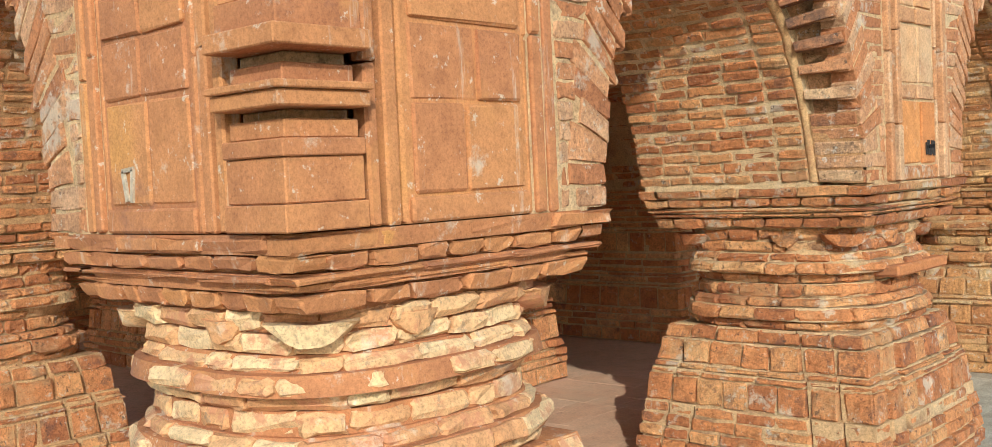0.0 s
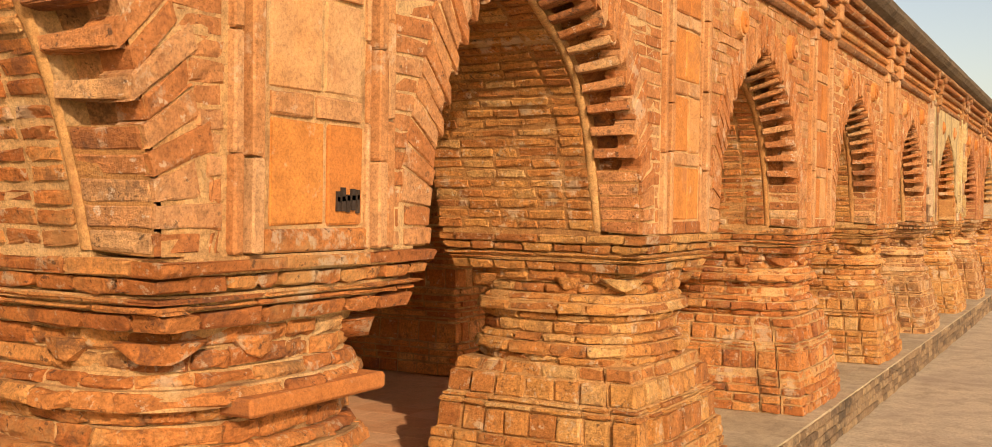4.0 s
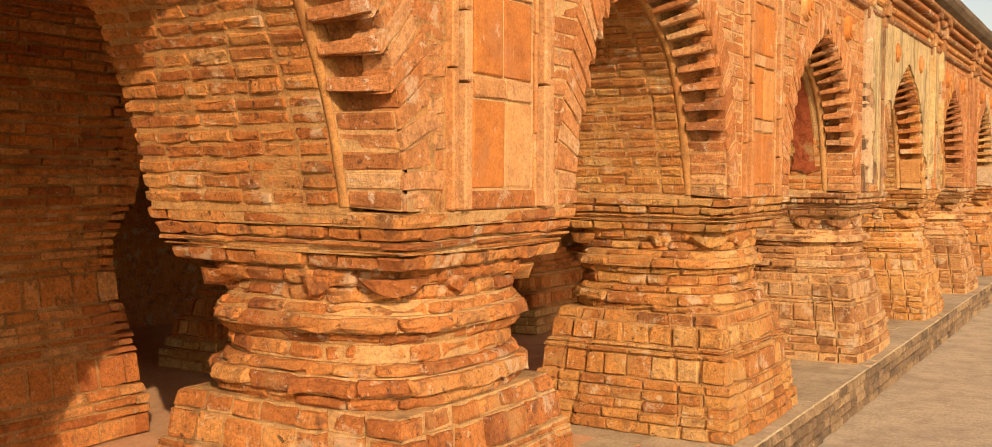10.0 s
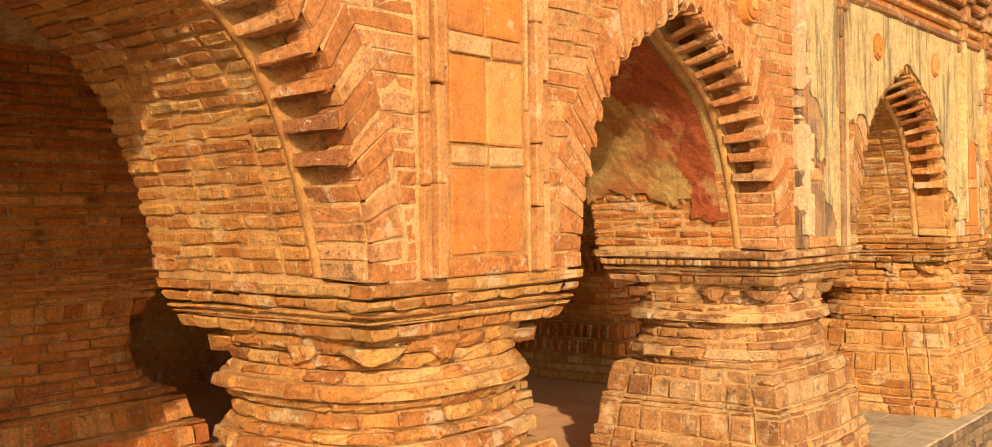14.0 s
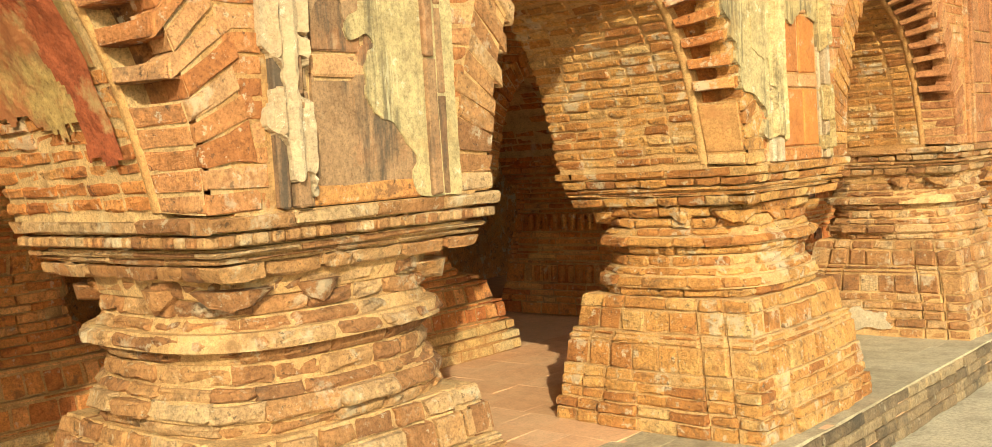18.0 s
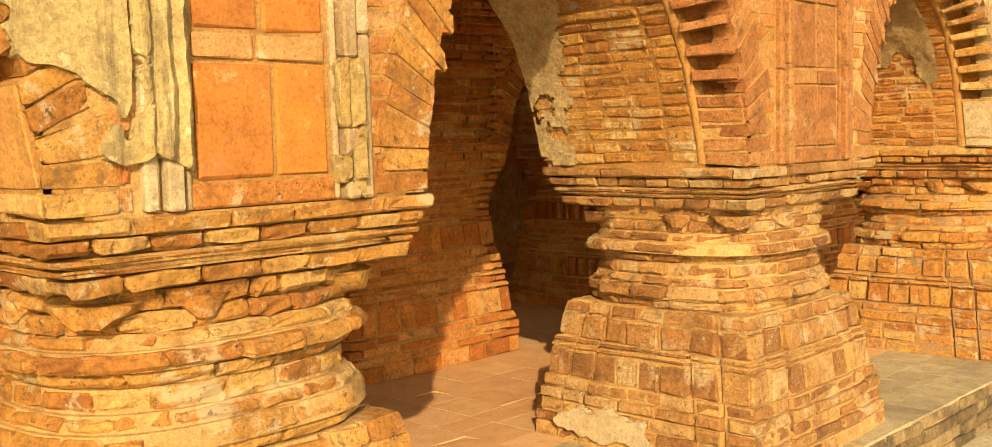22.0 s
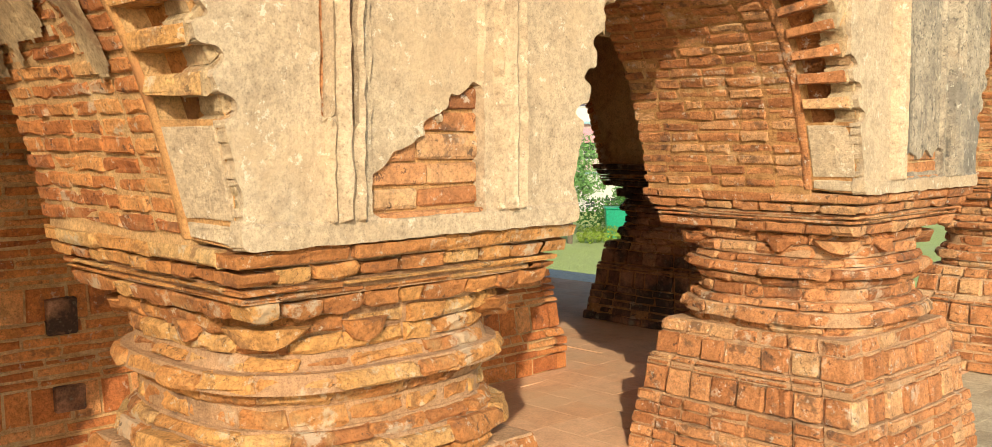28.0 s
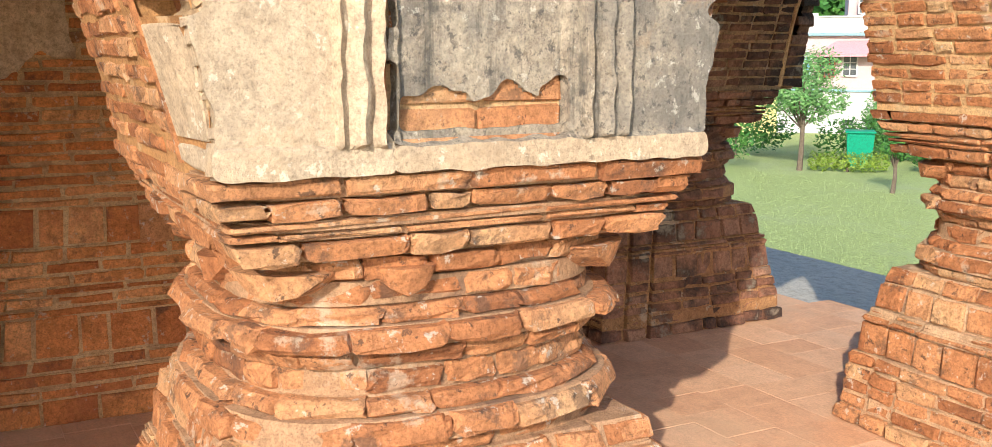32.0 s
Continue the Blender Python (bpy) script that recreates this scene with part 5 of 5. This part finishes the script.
for flat in (flat_b, flat_c):
    upright_ribs(flat, ((0.52, 0.12, 0.635), (0.925, 0.121, 0.572)))
ia = inner_arch(pose(IN_BACK + 0.61, (ring_y[1] + ring_y[2]) / 2, 0), "shadowed brick arch between inner piers", 0.68, 0.82)
for k in (0, 2, 3, 4, 5, 6):
    copy_thing(ia, pose((IN_BACK if k < 5 else IN_X - 0.08 if k == 5 else IN_X) + 0.61, (ring_y[k] + ring_y[k + 1]) / 2, 0))
inner_arch(pose(IN_X + 0.612, (ring_y[7] + ring_y[8]) / 2, 0), "shadowed brick arch beside a plastered inner pier", 0.56, 0.74)
for j in (1, 2):
    for yy, turn in ((23.31, 90), (2.85, -90)):
        copy_thing(flat_a, pose(IN_X - SPAN * j, yy, 0, 0, 0, turn))
        copy_thing(ia, pose(IN_X - SPAN * (j - 0.5), yy + math.copysign(0.61, turn), 0, 0, 0, turn))


def wall(name, x0, x1, y0, y1, z0, z1, material, label):
    ob = part(name, add_box(bmesh.new(), x0, x1, y0, y1, z0, z1), material, None)
    return tagged(ob, label, "wall", kind="structure")


wall("wall_core_east", -6.0, -5.4, 3.0, 23.3, FLOOR, 3.4, BRICK, "dark brick wall of the inner shrine")
wall("wall_core_north", -10.0, -5.4, 22.6, 23.2, FLOOR, 3.4, BRICK, "dark brick wall of the inner shrine")
wall("wall_core_south", -10.0, -5.4, 3.1, 3.7, FLOOR, 3.4, BRICK, "dark brick wall of the inner shrine")
wall("wall_west", -10.6, -10.0, -0.3, ENDY + 0.5, FLOOR, 3.4, BRICK_DARK, "brick wall at the far side")


def vault(name, y0, y1, x_out, x_in, z0, rise, m=Matrix()):
    k = 14
    pts = [(x_out + (x_in - x_out) * i / k, z0 + rise * math.sin(math.pi * i / k) ** 0.8) for i in range(k + 1)]
    n = int((y1 - y0) / 0.5)
    vs = [m @ Vector((x, y0 + (y1 - y0) * j / n, z + 0.012 * noise.noise(Vector((x * 3, j * 0.9, z))))) for j in range(n + 1) for x, z in pts]
    fs = [(j * (k + 1) + i, j * (k + 1) + i + 1, (j + 1) * (k + 1) + i + 1, (j + 1) * (k + 1) + i) for j in range(n) for i in range(k)]
    top = len(vs)
    vs += [m @ Vector(p) for p in ((x_out, y0, 3.3), (x_in, y0, 3.3), (x_in, y1, 3.3), (x_out, y1, 3.3))]
    fs.append((top, top + 1, top + 2, top + 3))
    ob = mesh_object(name, vs, fs, SOFFIT_PLASTER)
    return tagged(ob, "shadowed plastered brick vault over the gallery", "ceiling", kind="structure")


vault("ceiling_gallery", -0.3, ENDY + 0.4, -0.95, -2.6, 2.28, 0.62)
vault("ceiling_north", 0.9, 10.0, -0.95, -2.6, 2.28, 0.62, pose(0, ENDY + 0.5, 0, 0, 0, 90))
vault("ceiling_south", -10.0, -0.9, -0.95, -2.6, 2.28, 0.62, pose(0, FIRST - 0.5, 0, 0, 0, -90))
vault("ceiling_inner", 2.5, 24.0, -3.5, -5.6, 2.28, 0.62)
wall("roof_core", -10.6, -2.3, 0.9, 25.4, 3.32, 3.45, ROOF, "flat masonry roof over the inner shrine")

# ---- ground ----
def sheet(name, outline, z, material, label, category="ground"):
    bm = bmesh.new()
    bm.faces.new([bm.verts.new((x, y, z)) for x, y in outline])
    return tagged(part(name, bm, material, None), label, category, kind="structure")


LOW = -2.0
sheet("ground", [(-900, -900), (900, -900), (900, 900), (-900, 900)], LOW, LAWN, "short green garden lawn reaching the trees", "lawn")
plinth = part("pavement", add_box(bmesh.new(), -40, 9, -9, 28.6, LOW + 0.01, 0.0), PAVING, None)
tagged(plinth, "pale sandy pavement on a broad raised plinth", "pavement", kind="structure")
sheet("path", [(-40, 26.86), (0.6, 26.86), (0.6, 28.6), (-40, 28.6)], 0.004, ASPHALT, "dark grey paved strip beside the lawn", "path")
floor_base = wall("floor", -10.6, 0.13, -0.55, ENDY + 0.68, -0.1, FLOOR - 0.006, FLOOR_TILE, "raised brick gallery floor")
rng = random.Random(71)
tiles, ledge = [], []
y = -0.55
while y < ENDY + 0.66:
    h = 0.235
    for i, (a, b) in enumerate(split(rng, -2.45, 0.14, 0.235)):
        q = ((a, y, FLOOR), (b, y, FLOOR), (b, y + h, FLOOR), (a, y + h, FLOOR))
        (ledge if b > -0.55 else tiles).append(brick(rng, q, (0, 0, 1), depth=0.03, push=0.0006, jig=0.0005, joint=0.0007, bev=0.0006))
    y += h
for i in range(34):
    for a, b in split(rng, -2.45 - 0.235 * 34, -2.45, 0.235):
        if i < 10:
            yy = ENDY + 0.66 - 0.235 * (i + 1)
            tiles.append(brick(rng, ((a, yy, FLOOR), (b, yy, FLOOR), (b, yy + 0.235, FLOOR), (a, yy + 0.235, FLOOR)), (0, 0, 1), depth=0.03, push=0.0006, jig=0.0005, joint=0.0007, bev=0.0006))
emit(tiles, floor_base, FLOOR_TILE, 220, toward=(0, 0, 1), name="floor_tile", rest="floor_tiles")
emit(ledge, floor_base, LEDGE_TILE, 220, toward=(0, 0, 1), name="ledge_tile", rest="ledge_tiles")
kerb = []
for i, (z0, z1) in enumerate(((0.0, 0.06), (0.06, 0.12), (0.12, 0.18), (0.18, 0.242))):
    for a, b in split(rng, -0.6, ENDY + 0.68, 0.21):
        kerb.append(brick(rng, ((0.15, a, z0), (0.15, b, z0), (0.15, b, z1), (0.15, a, z1)), (1, 0, 0), depth=0.08, push=0.007))
    for a, b in split(rng, -10, 0.14, 0.21):
        kerb.append(brick(rng, ((b, ENDY + 0.69, z0), (a, ENDY + 0.69, z0), (a, ENDY + 0.69, z1), (b, ENDY + 0.69, z1)), (0, 1, 0), depth=0.08, push=0.007))
emit(kerb, floor_base, KERB, 200, toward=(1, 0, 0), name="kerb_brick", rest="kerb_bricks")


# ---- garden ----
def leaf_cloud(name, parent, rng, blobs, count, size, material, label=""):
    """Many small tilted leaves, scattered near the skin of uneven blobs (x, y, z, rx, ry, rz)."""
    vs, fs = [], []
    for _ in range(count):
        bx, by, bz, rx, ry, rz = rng.choice(blobs)
        d = Vector((rng.gauss(0, 1), rng.gauss(0, 1), rng.gauss(0, 1))).normalized()
        r = rng.uniform(0.55, 1.08) ** 0.6 * (1 + 0.25 * noise.noise(Vector((d.x * 3 + bx, d.y * 3 + by, d.z * 3))))
        c = Vector((bx + d.x * rx * r, by + d.y * ry * r, bz + d.z * rz * r))
        u = Vector((rng.gauss(0, 1), rng.gauss(0, 1), rng.gauss(0, 0.6))).normalized()
        v = u.cross(d + Vector((0.1, 0.2, 0.3))).normalized()
        s = size * rng.uniform(0.6, 1.4)
        k = len(vs)
        vs += [c - u * s, c - v * s * 0.45, c + u * s, c + v * s * 0.45]
        fs.append((k, k + 1, k + 2, k + 3))
    return mesh_object(name, vs, fs, material, parent, label)


def tube(points, radii, seg=8):
    vs, fs = [], []
    for p, r in zip(points, radii):
        for i in range(seg):
            a = 2 * math.pi * i / seg
            vs.append((p[0] + r * math.cos(a), p[1] + r * math.sin(a), p[2]))
    for k in range(len(points) - 1):
        fs += [(k * seg + i, k * seg + (i + 1) % seg, (k + 1) * seg + (i + 1) % seg, (k + 1) * seg + i) for i in range(seg)]
    fs += [tuple(range(seg - 1, -1, -1)), tuple((len(points) - 1) * seg + i for i in range(seg))]
    return vs, fs


def tree(seed, x, y, height, crown, label, trunk=0.09, leaves=3500, size=0.09, material=None):
    rng = random.Random(seed)
    ob = thing("tree", pose(x, y, LOW), label, "tree")
    h0 = height - crown * 1.1
    vs, fs = tube([(0, 0, -0.05), (0.03, 0.02, h0 * 0.5), (0.0, 0.05, h0), (0.05, 0.0, height * 0.85)], [trunk * 1.3, trunk, trunk * 0.85, trunk * 0.3])
    mesh_object("trunk", vs, fs, BARK, ob)
    blobs = []
    for i in range(9):
        a, r = rng.uniform(0, 6.3), crown * rng.uniform(0.25, 0.75)
        p = (r * math.cos(a), r * math.sin(a), h0 + crown * rng.uniform(0.15, 1.1))
        q = crown * rng.uniform(0.35, 0.55)
        blobs.append((*p, q, q, q * 0.8))
        vs, fs = tube([(0, 0.03, h0 * 0.8), (p[0] * 0.5, p[1] * 0.5, (h0 * 0.8 + p[2]) / 2 + 0.05), p], [trunk * 0.5, trunk * 0.35, trunk * 0.12], 6)
        mesh_object("limb", vs, fs, BARK, ob)
    tagged(leaf_cloud("crown", ob, rng, blobs, leaves, size, material or LEAF), kind="stuff")
    return ob


def bush(seed, x, y, w, d, h, label, material=None, leaves=1800, size=0.07, name="bush", boxy=False):
    rng = random.Random(seed)
    ob = thing(name, pose(x, y, LOW, 0, 0, 46), label, name)
    vs, fs = tube([(0, 0, -0.02), (0, 0, h * 0.5)], [0.05, 0.02], 6)
    mesh_object("stem", vs, fs, BARK, ob)
    if boxy:
        blobs = [(w * (i / 7 - 0.5), d * rng.uniform(-0.2, 0.2), h * 0.5, w * 0.09, d * 0.45, h * 0.48) for i in range(8)]
    else:
        blobs = [(rng.uniform(-0.4, 0.4) * w, rng.uniform(-0.4, 0.4) * d, h * rng.uniform(0.35, 0.7), w * 0.25, d * 0.3, h * 0.32) for i in range(8)]
    leaf_cloud("foliage", ob, rng, blobs, leaves, size, material or LEAF)
    return ob


tree(81, -21.4, 44.9, 3.05, 1.4, "young leafy tree with a pale slender trunk on the lawn", trunk=0.07, material=LEAF_LIGHT, leaves=6500, size=0.06)
tree(82, -16.7, 43.5, 1.25, 0.45, "small clipped lawn tree with a forked stem", trunk=0.05, leaves=900, size=0.05)
tree(79, -12.6, 41.1, 0.85, 0.33, "small staked sapling alone on the lawn", trunk=0.022, leaves=260, size=0.04, material=LEAF_LIGHT)
bush(78, -21.3, 49.7, 2.2, 0.8, 0.75, "low clipped green hedge before the shrubs", LEAF_LIGHT, 2600, 0.04, "hedge", True)
bush(83, -23.4, 42.6, 3.4, 1.8, 1.9, "dense dark green shrub at the lawn's edge")
bush(84, -25.5, 46.0, 3.5, 2.0, 1.7, "tall dark green shrub before the house")
bush(85, -22.5, 48.6, 3.2, 2.0, 1.5, "tall dark green shrub before the house")
bush(86, -20.5, 45.9, 1.9, 0.7, 0.6, "low clipped yellow-green hedge", HEDGE, 2600, 0.04, "hedge", True)
bush(87, -18.6, 48.5, 2.6, 1.2, 1.0, "green shrub at the lawn's edge")
bush(89, -24.3, 39.8, 3.4, 2.0, 2.3, "dense dark green shrub at the lawn's edge", leaves=2600)
tree(80, -25.6, 41.6, 3.0, 1.4, "leafy green garden tree beside the lawn", trunk=0.08)
bush(88, -26.5, 38.0, 3.4, 2.0, 1.9, "dense dark green shrub at the lawn's edge")
for i, (x, y, w, h) in enumerate(((-22.9, 51.2, 2.6, 2.6), (-21.6, 52.6, 2.6, 3.1), (-20.3, 52.3, 2.4, 2.4), (-19.0, 52.6, 2.6, 1.7))):
    bush(180 + i, x, y, w, 2.2, h, "full leafy garden shrub behind the lawn", LEAF_LIGHT, leaves=2600, size=0.085)
for i, (x, y, h) in enumerate(((-46, 72, 9.0), (-40, 77, 10.5), (-53, 66, 9.0), (-34, 80, 8.5), (-62, 58, 9.5), (-28, 84, 9.0), (22, 62, 10.0), (10, 70, 10.0), (30, 52, 9.0), (-2, 74, 9.0))):
    tree(90 + i, x, y, h, 4.2, "tall dark tree in the distance", trunk=0.25, leaves=3000, size=0.42)

rubbish = thing("rubbish_bin", pose(-21.5, 47.4, LOW, 0, 0, 46), "green plastic rubbish bin with a flat lid behind the hedge", "bin")
bm = bmesh.new()
g = bmesh.ops.create_cube(bm, size=1)["verts"]
for v in g:
    k = 0.86 if v.co.z < 0 else 1.0
    v.co = (v.co.x * 0.8 * k, v.co.y * 0.7 * k, 0.5 + v.co.z)
bmesh.ops.bevel(bm, geom=bm.edges[:], offset=0.03, segments=2, affect="EDGES")
part("body", bm, GREEN, rubbish)
box_part("lid", -0.44, 0.44, -0.39, 0.39, 1.0, 1.07, GREEN, rubbish, 0.02)

# ---- house beyond the garden ----
house = thing("house", pose(1.76 - 0.724 * 46, 22.6 + 0.689 * 46, LOW, 0, 0, 46.4), "two-storey cream house with pink bands and blue shutters", "house")
# its own frame: x to the right along the front, -y towards the garden
box_part("wall", -9, 8, 0.0, 8, 0, 4.05, PINK, house)
box_part("lower_wall", -9, -0.75, -0.06, 0.02, 0, 2.12, YELLOW, house, label="yellow painted lower wall")
box_part("ground_wall", -0.75, 8, -0.04, 0.02, 0, 1.72, WHITE, house, label="white painted lower wall")
box_part("cornice", -9.1, 8.1, -0.28, 8.1, 3.98, 4.1, BLUE, house, 0.02, "pale blue cornice")
box_part("parapet", -9, 8, -0.1, 0.1, 4.1, 4.72, WHITE, house, 0.02)
box_part("parapet_cap", -9, 8, -0.14, 0.14, 4.72, 4.79, WHITE, house, 0.02)
for u in (-1.3, 0.6, 2.5, 4.4):
    box_part("parapet_post", u - 0.12, u + 0.12, -0.16, 0.16, 4.1, 4.9, WHITE, house, 0.02)
box_part("string_course", -0.75, 8, -0.12, 0.0, 1.72, 1.82, BLUE, house, 0.02)
box_part("roof_room", 1.9, 5.2, 0.6, 4.5, 4.1, 5.75, PINK, house, label="pink room on the roof")
box_part("roof_room_eave", 1.65, 5.4, 0.35, 4.7, 5.75, 5.88, WHITE, house, 0.03)
bm = bmesh.new()
v = [bm.verts.new(p) for p in ((1.5, 0, 3.8), (3.0, 0, 3.8), (3.8, -0.85, 3.28), (0.66, -0.85, 3.24), (1.5, 0, 3.7), (3.0, 0, 3.7), (3.8, -0.85, 3.18), (0.66, -0.85, 3.14), (0.66, 0, 3.24), (3.8, 0, 3.28))]
for f in ((0, 1, 2, 3), (7, 6, 5, 4), (3, 2, 6, 7), (0, 3, 8), (1, 9, 2), (3, 7, 8), (2, 9, 6)):
    bm.faces.new([v[i] for i in f])
part("awning", bm, ROSE_TILE, house, "hipped rose-red awning")


def house_window(u0, u1, z0, z1, pane, frame_mat, bars=2, label=""):
    """A framed window with its pane, mullions and sill on the house front."""
    w = box_part("window", u0, u1, -0.05, 0.01, z0, z1, pane, house, label=label)
    for a, b, c, d in ((u0 - 0.06, u0, z0 - 0.05, z1 + 0.06), (u1, u1 + 0.06, z0 - 0.05, z1 + 0.06), (u0, u1, z1, z1 + 0.06), (u0, u1, z0 - 0.06, z0)):
        box_part("frame", a, b, -0.12, 0.0, c, d, frame_mat, w)
    for i in range(1, bars + 1):
        x = u0 + (u1 - u0) * i / (bars + 1)
        box_part("mullion", x - 0.018, x + 0.018, -0.09, 0.0, z0, z1, frame_mat, w)
    for z in (z0 + (z1 - z0) * 0.33, z0 + (z1 - z0) * 0.67):
        box_part("glazing_bar", u0, u1, -0.085, 0.0, z - 0.015, z + 0.015, frame_mat, w)


BLUE_DEEP = surface("blue_paint", [(0.0, (0.14, 0.30, 0.38)), (1.0, (0.20, 0.38, 0.46))], bump=0.1)
RED_PAINT = surface("red_frame_paint", [(0.0, (0.30, 0.06, 0.05)), (1.0, (0.38, 0.09, 0.07))], bump=0.1)
house_window(-1.75, -1.12, 2.24, 3.02, BLUE_DEEP, WHITE, 2, "blue shuttered window")
house_window(-3.4, -2.7, 2.24, 3.02, BLUE_DEEP, WHITE, 2, "blue shuttered window")
house_window(-0.3, 0.49, 2.3, 3.13, BLUE_DEEP, WHITE, 3, "blue shuttered window under a small arch")
house_window(0.9, 1.42, 2.37, 3.12, GLASS_DARK, RED_PAINT, 2, "dark barred window with red frame")
house_window(1.8, 2.3, 2.4, 3.15, GLASS_DARK, WHITE, 1, "pale framed window")
house_window(3.25, 3.75, 1.95, 3.15, BLUE_DEEP, WHITE, 1, "blue balcony door")
house_window(1.9, 2.3, 0.2, 0.58, GLASS_DARK, WHITE, 1)
house_window(2.75, 3.6, 0.2, 0.6, GLASS_DARK, WHITE, 2)
house_window(2.3, 2.75, 4.9, 5.5, GLASS_DARK, WHITE, 1)
bm = bmesh.new()
for i in range(15):
    a0, a1 = math.pi * i / 15, math.pi * (i + 1) / 15
    q = [bm.verts.new((0.1 + r * math.cos(a), y, 3.2 + r * math.sin(a))) for y in (-0.1, 0.0) for r, a in ((0.24, a0), (0.34, a0), (0.34, a1), (0.24, a1))]
    for f in ((0, 1, 2, 3), (7, 6, 5, 4), (1, 5, 6, 2), (0, 3, 7, 4)):
        bm.faces.new([q[j] for j in f])
part("window_arch", bm, WHITE, house, "small white arch over a window")
for i in range(9):
    box_part("baluster", 3.16 + i * 0.09, 3.19 + i * 0.09, -0.5, -0.47, 1.55, 1.95, BLUE, house)
box_part("balcony_floor", 3.1, 3.95, -0.55, 0.0, 1.47, 1.55, WHITE, house, 0.01)
box_part("handrail", 3.1, 3.95, -0.53, -0.45, 1.95, 2.0, BLUE, house, 0.01)
pole = thing("flag_pole", pose(-33.5, 55.5, LOW), "thin pale metal pole beside the house", "pole")
vs, fs = tube([(0, 0, 0), (0, 0, 7.5)], [0.06, 0.04], 8)
mesh_object("shaft", vs, fs, WHITE, pole)

# short grass near the plinth, joined
rng = random.Random(99)
vs, fs = [], []
for _ in range(26000):
    r = rng.random()
    x, y = -4 - 20 * r + rng.uniform(-6, 8), 29.2 + 15 * rng.random() ** 1.3
    a, h = rng.uniform(0, 6.28), rng.uniform(0.012, 0.03)
    dx, dy = 0.012 * math.cos(a), 0.012 * math.sin(a)
    k = len(vs)
    vs += [(x - dx, y - dy, LOW), (x + dx, y + dy, LOW), (x + dy * 2, y - dx * 2, LOW + h)]
    fs.append((k, k + 1, k + 2))
tagged(mesh_object("grass", vs, fs, GRASS), "short bright green lawn grass", "grass", kind="stuff")
